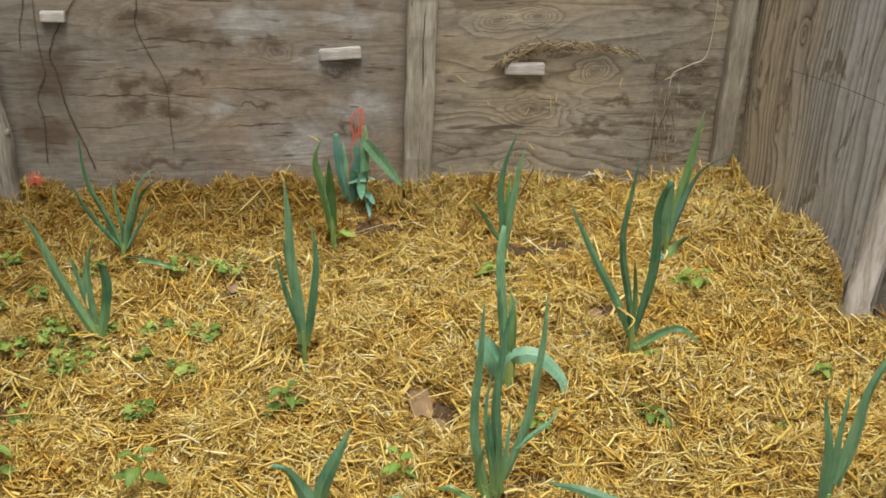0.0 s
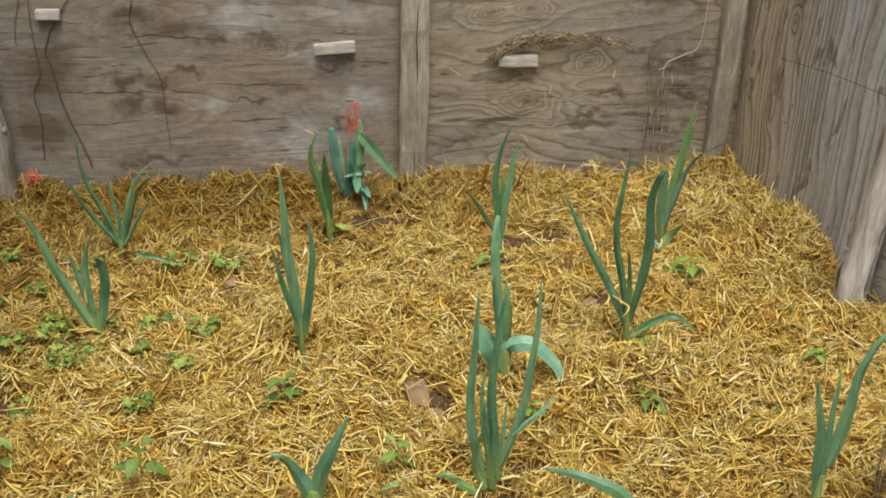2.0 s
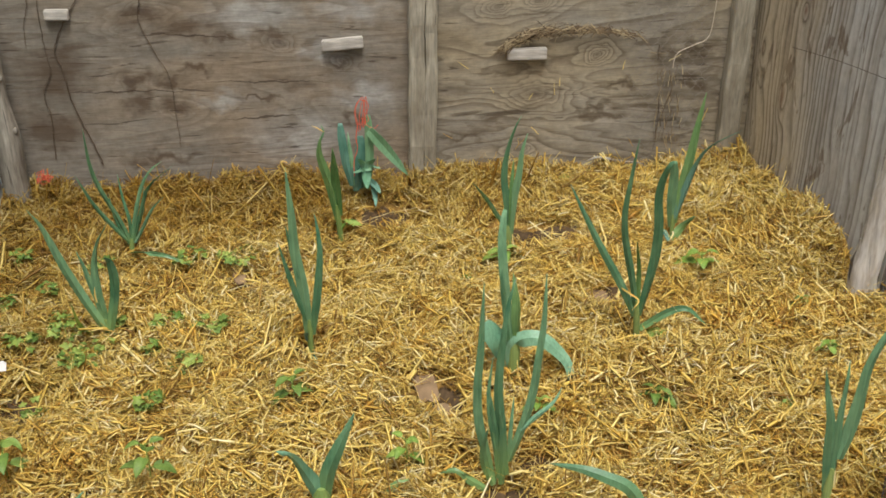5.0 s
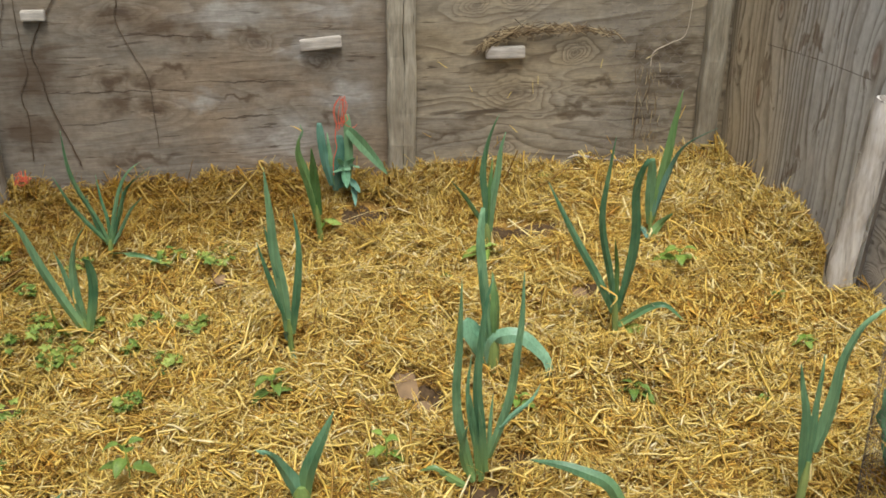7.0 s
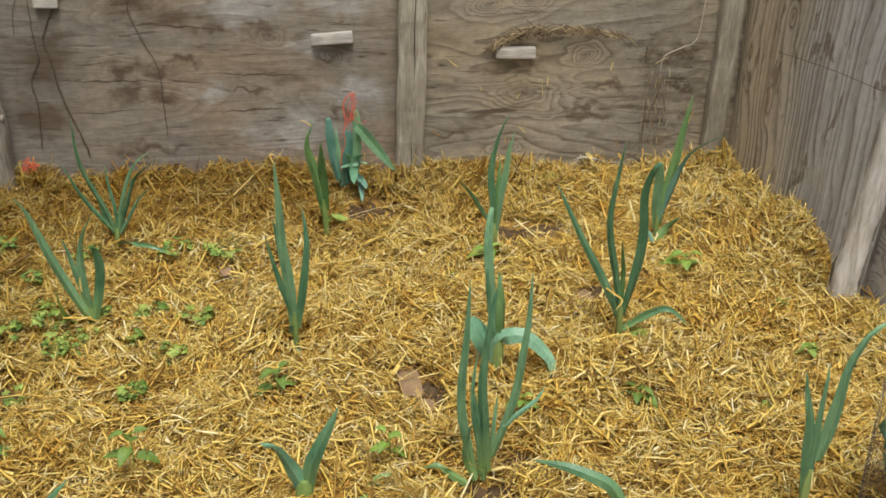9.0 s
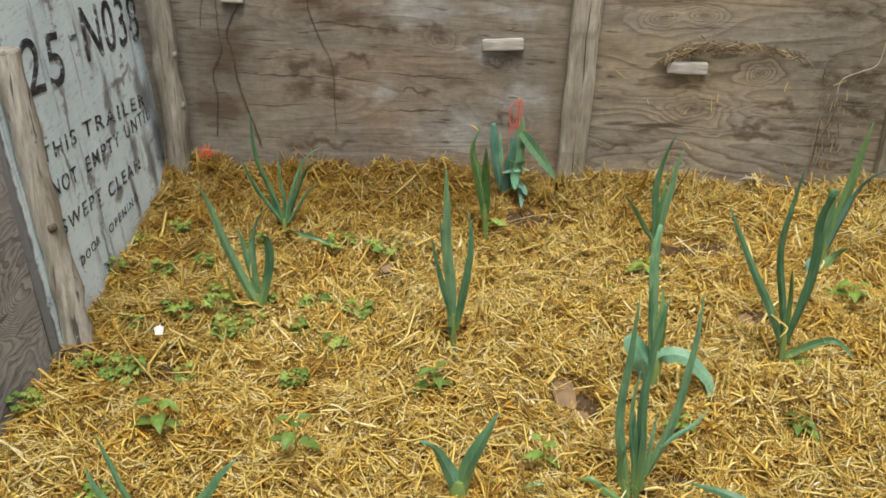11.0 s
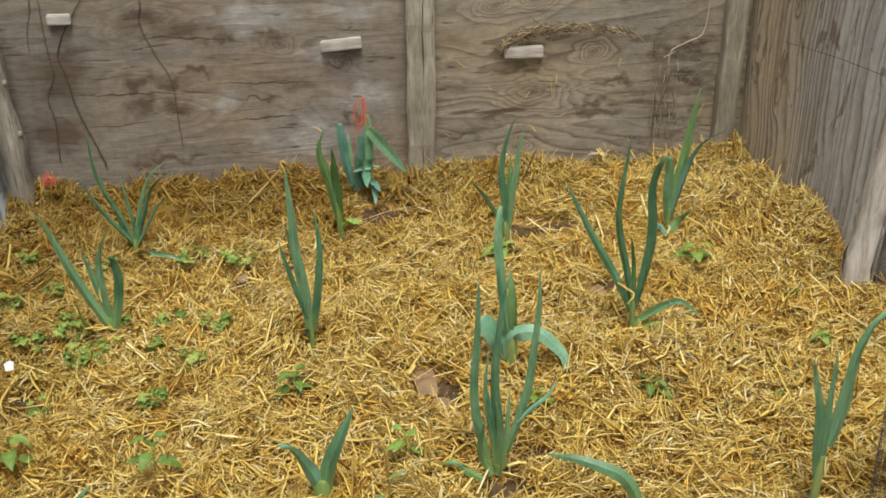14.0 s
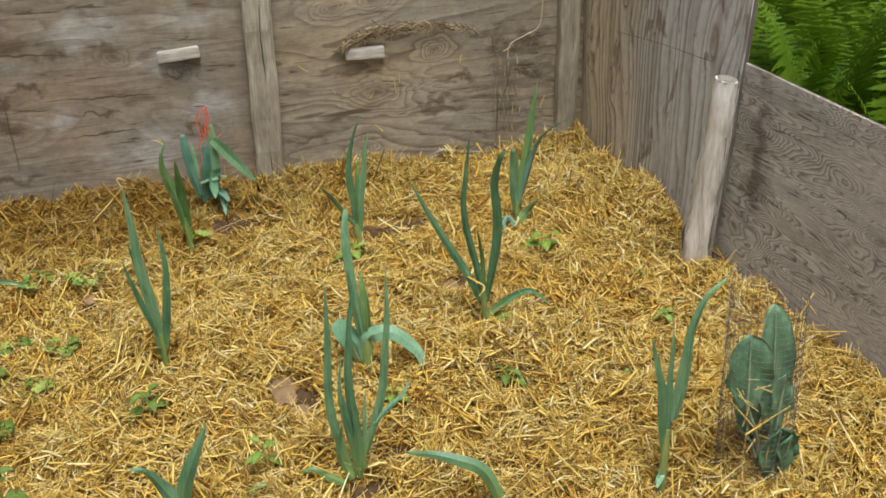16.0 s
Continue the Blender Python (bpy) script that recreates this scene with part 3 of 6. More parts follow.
# bare soil, and shaded hollows coloured as soil, as beside the tied clump
SOIL_AND_SHADE = [(0.42, 3.16, 0.088), (0.50, 3.15, 0.095), (-0.82, 2.38, 0.06), (0.30, 2.05, 0.055), (-0.13, 2.09, 0.03), (-0.36, 2.88, 0.04), (0.60, 2.73, 0.06),
        (0.12, 2.31, 0.075), (-0.52, 2.28, 0.03), (0.02, 3.34, 0.082), (-0.25, 2.95, 0.03), (-0.88, 2.36, 0.03), (0.9, 2.3, 0.035), (-0.2, 2.55, 0.03), (0.225, 1.945, 0.066), (0.80, 1.785, 0.035), (-0.18, 2.46, 0.035), (0.62, 2.49, 0.03)]


LUMPS = np.random.default_rng(31).uniform(-1, 1, (96, 96))


def lumps(x, y, cell):
    """Smooth random lumps about one cell across, from -1 to 1."""
    u, v = x / cell + 40, y / cell + 7
    i, j = np.floor(u).astype(int), np.floor(v).astype(int)
    f, g = u - i, v - j
    f, g = f * f * (3 - 2 * f), g * g * (3 - 2 * g)
    a, b, c, d = LUMPS[i % 96, j % 96], LUMPS[(i + 1) % 96, j % 96], LUMPS[i % 96, (j + 1) % 96], LUMPS[(i + 1) % 96, (j + 1) % 96]
    return (a * (1 - f) + b * f) * (1 - g) + (c * (1 - f) + d * f) * g


def height(x, y):
    """The straw's surface: gentle lumps, banked up against the boards and into the far corner."""
    x, y = np.asarray(x, float), np.asarray(y, float)
    z = 0.012 * np.sin(7.1 * x + 1.3 * np.sin(3.7 * y)) * np.cos(5.9 * y + 0.8) + 0.008 * np.sin(15 * x + 9 * y) * np.cos(13 * y - 6 * x)
    z = z + 0.005 * np.sin(31 * x - 11 * y) * np.sin(27 * y + 5 * x)
    z = z + 0.020 * lumps(x, y, 0.13) + 0.022 * lumps(x + 3, y, 0.07) + 0.010 * lumps(x, y + 5, 0.031)
    z = z + 0.045 * np.exp(-((3.6 - y) / 0.13) ** 2)
    z = z + 0.05 * near(x, y, 1.22, 3.45, 0.22) + 0.085 * near(x, y, 1.26, 2.98, 0.13) + 0.04 * near(x, y, 1.2, 3.2, 0.2)
    z = z + 0.05 * near(x, y, 1.42, 1.75, 0.25) + -0.02 * near(x, y, -1.15, 3.4, 0.3) + 0.02 * near(x, y, 1.3, 2.5, 0.15)
    for cx, cy, r in SOIL_AND_SHADE:
        z = z - (0.030 if r < 0.08 else 0.010) * near(x, y, cx, cy, r)
    return z - 0.02 * near(x, y, 0.22, 1.95, 0.06)


def right_wall_x(y):
    return np.where(np.asarray(y) > 2.64, 1.24 + (3.6 - np.asarray(y)) * 0.065, 1.33 + (2.64 - np.asarray(y)) * 0.12)


def left_edge(y):
    return np.where(y < 2.36, -1.060 - 0.0175 * (y + 0.14), -1.086 - np.clip(y - 2.4, 0, 2) * 0.0925)


def build_ground():
    xs, ys = np.linspace(0, 1, 184), np.linspace(-0.4, 3.6, 241)
    gx, gy = np.meshgrid(xs, ys)
    # from the left boards to just under the right ones
    x0 = left_edge(gy) - 0.02
    gx = x0 + gx * (right_wall_x(gy) + 0.025 - x0)
    gz = height(gx, gy) - 0.014
    verts = np.stack([gx, gy, gz], -1).reshape(-1, 3)
    w = len(xs)
    faces = [(r * w + c, r * w + c + 1, (r + 1) * w + c + 1, (r + 1) * w + c) for r in range(len(ys) - 1) for c in range(w - 1)]
    bed = new("garden_bed", mesh_of("garden_bed", verts.tolist(), faces, mulch, True))
    tagged(bed, "brown mulched garden bed under loose straw", "bed", kind="structure")
    s = 400.0
    ring = [(-s, -s, -0.09), (s, -s, -0.09), (s, s, -0.09), (-s, s, -0.09)]
    tagged(new("ground", mesh_of("ground", ring, [(0, 1, 2, 3)], grassy)), "grassy earth round the fenced bed", "ground", kind="structure")


build_ground()


def soil_patch(x, y, r, seed):
    """A low crumbly mound of bare dark soil showing through the straw; its dark colour also paints shade in hollows."""
    rnd = random.Random(seed)
    verts, faces, rings, sides = [], [], 6, 18
    for k in range(rings + 1):
        for q in range(sides):
            a = 2 * math.pi * q / sides
            rr = r * k / rings * (1 + 0.25 * math.sin(2 * a + seed) + rnd.uniform(-0.08, 0.08))
            px, py = x + rr * math.cos(a), y + rr * math.sin(a)
            verts.append((px, py, float(height(px, py)) - 0.004 - 0.016 * (k / rings) ** 2 + rnd.uniform(-0.004, 0.004)))
    for k in range(rings):
        for q in range(sides):
            i, j = k * sides + q, k * sides + (q + 1) % sides
            faces.append((i, j, j + sides, i + sides))
    ob = new("soil_and_shade", mesh_of("soil_and_shade", verts, faces, soil_dark, True))
    return tagged(ob, "bare dark crumbly soil and painted shade in a hollow of the straw", "soil", kind="stuff")


for k, (x, y, r) in enumerate(SOIL_AND_SHADE):
    soil_patch(x, y, r * 1.05, k)


# ---------------------------------------------------------------- boards of the enclosure
# tops are unseen; the back sheets get extra height to shade the straw
BACK_Y, TOP, BACK_TOP = 3.6, 1.6, 2.3


def wall(name, label, mesh, origin, yaw, lean):
    """A board wall whose front looks along local -y; lean tips its top backwards."""
    ob = tagged(new(name, mesh), label, "wall", kind="structure")
    ob.matrix_world = pose(*origin) @ pose(0, 0, 0, 0, 0, yaw) @ pose(0, 0, 0, -lean)
    return ob


wall("wall_north", "brown weathered plywood sheet with knots and wavy grain",
     sheet("back_board", [(0.152, -0.12), (1.42, -0.12), (1.42, BACK_TOP), (0.152, BACK_TOP)], 0.016, ply_back), (0, BACK_Y, 0), 0, 0)
wall("wall_north_west", "greyed plywood sheet with dark knots and water stains",
     sheet("back_board", [(-1.38, -0.12), (0.148, -0.12), (0.148, BACK_TOP), (-1.38, BACK_TOP)], 0.016, ply_grey), (0, BACK_Y, 0), 0, 0)
RIGHT_YAW = -90 + math.degrees(math.atan(0.065))
right = wall("wall_east", "grey-brown plywood sheet with upright grain lines",
             sheet("right_board", [(0.0, -0.12), (0.928, -0.12), (0.928, TOP), (0.0, TOP)], 0.016, ply_right, 0.002, 0.085), (1.243, 3.598, 0), RIGHT_YAW, 0.5)
wall("wall_east_low", "low dark grey plywood sheet with swirling grain",
                 sheet("low_right_board", [(0.0, -0.12), (2.6, -0.12), (2.6, 0.52), (0.5, 0.545), (0.0, 0.555)], 0.009, ply_low), (1.322, 2.70, 0), -90 + 6.8, 4)
wall("wall_west_low", "low grey plywood sheet with swirling grain",
                sheet("low_left_board", [(0.0, -0.12), (2.49, -0.12), (2.49, 0.525), (0.0, 0.52)], 0.009, ply_left_low), (-1.066, -0.14, 0), 91, 5)
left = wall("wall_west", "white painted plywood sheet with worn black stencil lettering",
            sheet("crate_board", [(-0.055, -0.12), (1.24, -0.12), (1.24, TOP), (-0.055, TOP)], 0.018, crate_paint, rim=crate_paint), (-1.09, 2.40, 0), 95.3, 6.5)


def lettering(text, x0, z0, x1, z1, cap, spacing=1.3):
    """Stencilled capitals along a line from x0, z0 to x1, z1 on the painted sheet, cap high."""
    cu = bpy.data.curves.new("letters", "FONT")
    cu.body, cu.size, cu.extrude, cu.space_character, cu.offset = text, 0.1, 0.0006, spacing, 0.0006
    tmp = new("letters_tmp", cu)
    me = bpy.data.meshes.new_from_object(tmp)
    bpy.data.objects.remove(tmp)
    me.materials.clear()
    me.materials.append(stencil)
    wide = max(v.co.x for v in me.vertices)
    tall = max(v.co.y for v in me.vertices)
    slope = math.atan2(z1 - z0, x1 - x0)
    return part("stencil_lettering", me, left, "worn black stencil lettering",
                pose(x0, -0.0012, z0, 90, 0, 0) @ pose(0, 0, 0, 0, 0, math.degrees(slope)) @ Matrix.Diagonal((math.hypot(x1 - x0, z1 - z0) / wide, cap / tall, 1, 1)))


lettering("25", 0.15, 0.580, 0.43, 0.534, 0.13, 1.15)
lettering("-", 0.52, 0.60, 0.58, 0.594, 0.028)
lettering("N038", 0.615, 0.535, 1.20, 0.452, 0.145, 1.1)
lettering("THIS", 0.14, 0.420, 0.395, 0.384, 0.038)
lettering("TRAILER", 0.457, 0.375, 1.09, 0.262, 0.040)
lettering("NOT", 0.148, 0.330, 0.336, 0.302, 0.040)
lettering("EMPTY", 0.412, 0.292, 0.745, 0.252, 0.040)
lettering("UNTIL", 0.806, 0.248, 1.11, 0.212, 0.040)
lettering("SWEPT", 0.144, 0.234, 0.484, 0.187, 0.036)
lettering("CLEAN", 0.539, 0.168, 0.887, 0.122, 0.038)
lettering("DOOR", 0.212, 0.117, 0.386, 0.104, 0.024)
lettering("OPENING", 0.472, 0.088, 0.79, 0.058, 0.024)


# ---------------------------------------------------------------- posts, stakes and offcuts
def sawn_post(x0, x1, lean, split):
    """A rough sawn post nailed flat against the back boards."""
    bm = bmesh.new()
    rnd = random.Random(int(x0 * 100) + 7)
    w, d, n = x1 - x0, 0.045, 90
    rings, drift = [], 0.0
    for k in range(n):
        z = -0.1 + 2.36 * k / (n - 1)
        j = [rnd.uniform(-0.0009, 0.0009) + 0.0018 * math.sin(0.21 * k * (q + 1) + q) for q in range(4)]
        drift = drift * 0.93 + rnd.uniform(-0.0012, 0.0012)
        gap = max(split * (0.6 + 0.8 * math.sin(0.37 * k) + rnd.uniform(-0.5, 0.9)), 0.0002)
        c = w * 0.06 + drift
        prof = [(-w / 2 + 0.010, -d), (c - gap, -d - 0.001), (c, -d + 0.002 + gap * 4), (c + gap, -d - 0.001), (w / 2 - 0.010, -d), (w / 2 - 0.002, -d + 0.006), (w / 2, -d + 0.014), (w / 2, 0), (-w / 2, 0),
                (-w / 2, -d + 0.014), (-w / 2 + 0.002, -d + 0.006)]
        rings.append([bm.verts.new((px + (j[1] if px > 0 else j[2]), py + (j[3] if py < -0.02 else 0), z)) for px, py in prof])
    m = len(rings[0])
    for a, b in zip(rings, rings[1:]):
        for s in range(m):
            bm.faces.new((a[s], a[(s + 1) % m], b[(s + 1) % m], b[s]))
    bm.faces.new(rings[-1])
    bm.faces.new(rings[0][::-1])
    ob = new("post", bm_mesh("post", bm, wood_post))
    ob.matrix_world = pose((x0 + x1) / 2, BACK_Y - 0.003, 0, 0, lean, 0)
    return ob


tagged(sawn_post(0.110, 0.202, 1.4, 0.0013), "rough sawn wooden post with a split face against the plywood", "post", "posts on the back wall")
tagged(sawn_post(1.138, 1.208, 2.0, 0.0004), "weathered wooden post in the corner of the plywood", "post", "posts on the back wall")

def knot(parent, at, out, r, mat):
    """The stub of a cut branch on a pole."""
    a, d = Vector(at), Vector(out).normalized()
    part("knot", tube("knot", [a - d * r, a - d * r * 0.2, a + d * r * 0.15, a + d * r * 0.3], [r * 1.7, r * 1.3, r * 0.9, r * 0.5], mat, 10, 3, 0.2), parent, "cut branch knot")


pole_pts = [(-1.140, 3.545, -0.1), (-1.144, 3.545, 0.1), (-1.146, 3.545, 0.24), (-1.163, 3.545, 0.36), (-1.160, 3.545, 0.44), (-1.176, 3.545, 0.6), (-1.182, 3.545, 0.75), (-1.205, 3.545, 1.5)]
pole_path = smooth_path(pole_pts, 5)
pole = new("pole", tube("pole", pole_path, [0.040 + 0.0012 * math.sin(k * 0.9) for k in range(len(pole_path))], wood_pole, 24, 3, 0.025))
tagged(pole, "knotty debarked pole in the corner by the painted sheet", "pole")
knot(pole, (-1.108, 3.53, 0.25), (1, -0.3, 0.2), 0.009, wood_pole)
knot(pole, (-1.124, 3.53, 0.42), (1, -0.3, 0.4), 0.009, wood_pole)
knot(pole, (-1.166, 3.508, 0.53), (0.1, -1, 0.1), 0.008, wood_pole)


def stake(name, label, foot, top, r0, r1, mat, seed):
    f, t = Vector(foot), Vector(top)
    n = 16
    rnd = random.Random(seed)
    pts, rad = [], []
    for k in range(n + 1):
        s = k / n
        wob = Vector((rnd.uniform(-1, 1), rnd.uniform(-1, 1), 0)) * 0.003
        pts.append(f.lerp(t, s) + wob)
        rad.append((r0 + (r1 - r0) * s) * (1 + rnd.uniform(-0.07, 0.07)))
    ob = tagged(new(name, tube(name, pts, rad, mat, 16, seed, 0.13)), label, "stake")
    up = (pts[-1] - pts[-2]).normalized()
    part("cut_end", tube("cut_end", [pts[-1] - up * 0.004, pts[-1] + up * 0.002, pts[-1] + up * 0.004], [rad[-1] * 0.97, rad[-1] * 0.93, rad[-1] * 0.7], wood_end, 14, seed, 0.1), ob, "weathered grey cut end")
    return ob


pale_stake = stake("stake", "pale bleached wooden stake leaning at the plywood seam", (1.235, 2.66, -0.1), (1.274, 2.60, 0.538), 0.039, 0.030, wood_stake, 11)
knot(pale_stake, (1.236, 2.635, 0.28), (-1, -0.6, 0.3), 0.003, dark_knot)
knot(pale_stake, (1.25, 2.615, 0.42), (-1, -0.5, 0.3), 0.0028, dark_knot)
brown_stake = stake("stake", "grey-brown knotty wooden stake against the white painted sheet", (-1.050, 2.405, -0.1), (-1.140, 2.405, 0.725), 0.036, 0.030, wood_grey, 12)
knot(brown_stake, (-1.078, 2.378, 0.33), (0.5, -0.8, 0.2), 0.008, dark_knot)
knot(brown_stake, (-1.094, 2.388, 0.53), (1, -0.4, 0.3), 0.006, dark_knot)


def bark_strips(parent, foot, top, r, side, places):
    """Slivers of torn bark left along one side of a stake, and a few raised fibres along the other."""
    f, t, out = Vector(foot), Vector(top), Vector(side).normalized()
    up = (t - f).normalized()
    across = up.cross(out)
    for k, (s, ln, w) in enumerate(places):
        c = f.lerp(t, s) + out * r
        part("bark_strip", tube("bark_strip", [c - up * ln * 0.5, c - up * ln * 0.2 + out * 0.002, c + up * ln * 0.2 + out * 0.003 + across * 0.002, c + up * ln * 0.5 - out * 0.001], [w * 0.3, w, w * 0.8, w * 0.2], wood_block, 6, k, 0.25, flat=0.5),
             parent, "torn sliver of pale bark")
    for k in range(9):
        c = f.lerp(t, 0.30 + 0.06 * k) - out * (r * 0.9) - across * 0.006
        part("fibre", tube("fibre", [c, c - out * 0.005 + up * 0.004 * (-1) ** k, c - out * (0.007 + 0.003 * (k % 3)) + up * 0.006], [0.0012, 0.0009, 0.0004], wood_stake, 5), parent)


bark_strips(pale_stake, (1.235, 2.66, -0.1), (1.274, 2.60, 0.538), 0.031, (0.9, -0.45, 0), [(0.42, 0.05, 0.006), (0.58, 0.035, 0.005), (0.68, 0.06, 0.005), (0.80, 0.03, 0.004)])


def offcut(x, z, w, h, roll, d=0.022):
    bm = bmesh.new()
    bmesh.ops.create_cube(bm, size=1.0, matrix=Matrix.Diagonal((h, d, w, 1)))
    bmesh.ops.bevel(bm, geom=list(bm.edges), offset=0.003, segments=2, affect="EDGES")
    ob = new("wood_block", bm_mesh("wood_block", bm, wood_block))
    ob.matrix_world = pose(x, BACK_Y - d / 2 - 0.001, z, 0, 90 + roll, 0)
    return tagged(ob, "short pale wood offcut nailed to the plywood", "wood block", "wood blocks on the back wall")


offcut(-0.944, 0.593, 0.072, 0.032, 1)
offcut(-0.084, 0.476, 0.129, 0.036, -4)
offcut(0.500, 0.425, 0.127, 0.038, 0.5)

# ---------------------------------------------------------------- leeks
def blade(name, points, width, mat, turn, fold=0.45, blunt=False, n=18):
    """A folded strap leaf along a curve: two halves meeting at a keel, its face turning from turn[0] to turn[1] radians, tapering to its tip."""
    path = smooth_path(points, 8)
    reach = [0.0]
    for p, q in zip(path, path[1:]):
        reach.append(reach[-1] + (q - p).length)
    verts, faces = [], []
    at = 0
    for k in range(n + 1):
        t = k / n
        while at < len(path) - 2 and reach[at + 1] < t * reach[-1]:
            at += 1
        f = (t * reach[-1] - reach[at]) / max(reach[at + 1] - reach[at], 1e-6)
        p = path[at].lerp(path[at + 1], min(max(f, 0), 1))
        d = (path[min(at + 2, len(path) - 1)] - path[max(at - 1, 0)]).normalized()
        a = turn[0] + (turn[1] - turn[0]) * t
        side = Vector((math.cos(a), math.sin(a), 0))
        if abs(d.dot(side)) > 0.75:
            side = Vector((0, 0.55, 0.84)) if abs(d.x) > 0.6 else Vector((0.4, 0, 0.9))
        u = (side - d * side.dot(d)).normalized()
        if k and u.dot(last) < 0:
            u = -u
        last = u
        nrm = d.cross(u)
        taper = (1 - t ** 9 * 0.55) if blunt else max(1 - t ** 2.4, 0.0) ** 0.8
        w = max(width * 0.5 * (0.72 + 0.28 * min(1, t / 0.3)) * taper, 0.0004)
        lift = fold * w * (1.25 - 0.85 * t)
        wav = 0.13 * w * math.sin(9 * t + width * 700)
        th = nrm * (0.0011 * (1 - 0.6 * t))
        l, m, r = p - u * w + nrm * (lift + wav), p, p + u * w + nrm * (lift - wav)
        # upper left half, upper right half, lower left half, lower right half, the two rims
        verts += [l, m, m, r, l - th, m - th, m - th, r - th, l, l - th, r, r - th]
    pairs = ((0, 1), (2, 3), (5, 4), (7, 6), (9, 8), (10, 11))
    for k in range(n):
        for i, j in pairs:
            faces.append((k * 12 + i, k * 12 + j, k * 12 + 12 + j, k * 12 + 12 + i))
    q = n * 12
    faces += [(q, q + 1, q + 5, q + 4), (q + 2, q + 3, q + 7, q + 6)]
    return mesh_of(name, verts, faces, mat, True)


leaf_turns = random.Random(17)


def leek(place, label, stem_top=None, stem_r=0.008):
    """A leek's foot at x, y; its stem, where it shows, leans to stem_top (x, z)."""
    x, y = place
    z = float(height(x, y)) - 0.01
    ob = thing("leek", label, "leek", pose(x, y, 0), "leeks in the bed")
    if stem_top:
        top = Vector((stem_top[0], 0, max(stem_top[1], z + 0.04)))
        foot = Vector((0, 0, z))
        part("stem", tube("stem", [foot - Vector((0, 0, 0.03)), foot + Vector((0, 0, 0.01)), foot.lerp(top, 0.5), top, top.lerp(foot, -0.35)],
                          [stem_r * 1.0, stem_r * 1.05, stem_r * 0.9, stem_r * 0.85, stem_r * 0.4], leek_pale, 10, 1, 0.04, flat=0.8), ob, "pale green leek stem")
    return ob


def leaf(plant, points, width, mat=None, turn=None, fold=0.45, blunt=False):
    a = leaf_turns.uniform(-0.3, 0.3)
    b = a + leaf_turns.uniform(-0.45, 0.45)
    label = "dry yellow leaf" if mat in (straw_gold, straw_brown) else ""
    return part("leaf", blade("leaf", points, width, mat or leek_green, turn or (a, b), fold, blunt), plant, label)


plant = leek((-0.677, 2.654), "leek with spreading dull green leaves among weeds", (-0.010, 0.005), 0.0097)
leaf(plant, [(-0.008, -0.011, 0.008), (-0.052, -0.002, 0.093), (-0.088, -0.007, 0.191), (-0.119, -0.017, 0.301), (-0.141, -0.030, 0.351)], 0.0254)
leaf(plant, [(-0.009, 0.000, 0.014), (-0.019, 0.002, 0.112), (-0.017, 0.007, 0.189), (-0.004, 0.017, 0.242), (0.023, 0.030, 0.286)], 0.0239, turn=(0.2, 1.2))
leaf(plant, [(-0.013, 0.000, 0.058), (-0.031, 0.000, 0.126), (-0.043, 0.000, 0.189), (-0.055, 0.000, 0.230)], 0.0149)
leaf(plant, [(-0.002, -0.014, 0.006), (0.016, -0.001, 0.088), (0.025, -0.002, 0.150), (0.021, -0.006, 0.199), (0.012, -0.010, 0.211)], 0.0239, blunt=True)
leaf(plant, [(0.014, -0.046, 0.000), (-0.047, -0.003, -0.004), (-0.073, -0.013, 0.033), (-0.079, -0.030, 0.105)], 0.0179, mat=weed_green)
leaf(plant, [(-0.021, -0.014, 0.094), (-0.022, -0.016, 0.115), (-0.020, -0.016, 0.137)], 0.0045, mat=straw_gold)
plant = leek((-0.704, 3.086), "leek with many thin arching leaves near the back boards", (0.003, 0.047), 0.0084)
leaf(plant, [(0.000, 0.000, 0.047), (-0.021, -0.002, 0.120), (-0.059, -0.010, 0.219), (-0.073, -0.022, 0.294), (-0.071, -0.040, 0.405)], 0.0158)
leaf(plant, [(-0.002, 0.000, 0.051), (-0.032, -0.006, 0.095), (-0.078, -0.022, 0.178), (-0.109, -0.050, 0.279)], 0.0131)
leaf(plant, [(0.002, 0.000, 0.050), (0.005, 0.004, 0.118), (-0.008, 0.018, 0.182), (-0.018, 0.040, 0.245)], 0.0105)
leaf(plant, [(0.007, 0.000, 0.050), (0.020, 0.000, 0.119), (0.049, 0.000, 0.212), (0.081, 0.000, 0.265), (0.115, 0.000, 0.290)], 0.0131)
leaf(plant, [(0.012, 0.000, 0.050), (0.037, -0.002, 0.128), (0.068, -0.007, 0.210), (0.103, -0.017, 0.249), (0.158, -0.030, 0.294)], 0.0131, turn=(0.3, 0.9))
leaf(plant, [(0.006, 0.000, 0.050), (0.026, 0.012, 0.100), (0.045, 0.020, 0.150), (0.052, 0.030, 0.205)], 0.0115)
leaf(plant, [(-0.004, 0.000, 0.048), (-0.026, 0.008, 0.095), (-0.042, 0.020, 0.150), (-0.048, 0.030, 0.190)], 0.0105)
leaf(plant, [(0.014, -0.004, 0.050), (0.047, -0.018, 0.105), (0.078, -0.030, 0.160), (0.118, -0.045, 0.205)], 0.0110, mat=leek_glaucous_sheen)
leaf(plant, [(0.010, -0.019, 0.027), (0.069, -0.113, 0.067), (0.130, -0.148, 0.071), (0.194, -0.145, 0.034)], 0.0171)
leaf(plant, [(-0.001, 0.000, 0.037), (0.001, -0.013, -0.006), (0.007, -0.050, -0.041)], 0.0047, mat=straw_gold)
plant = leek((-0.178, 2.520), "upright leek with narrow blue-green leaves", (0.000, 0.054), 0.0083)
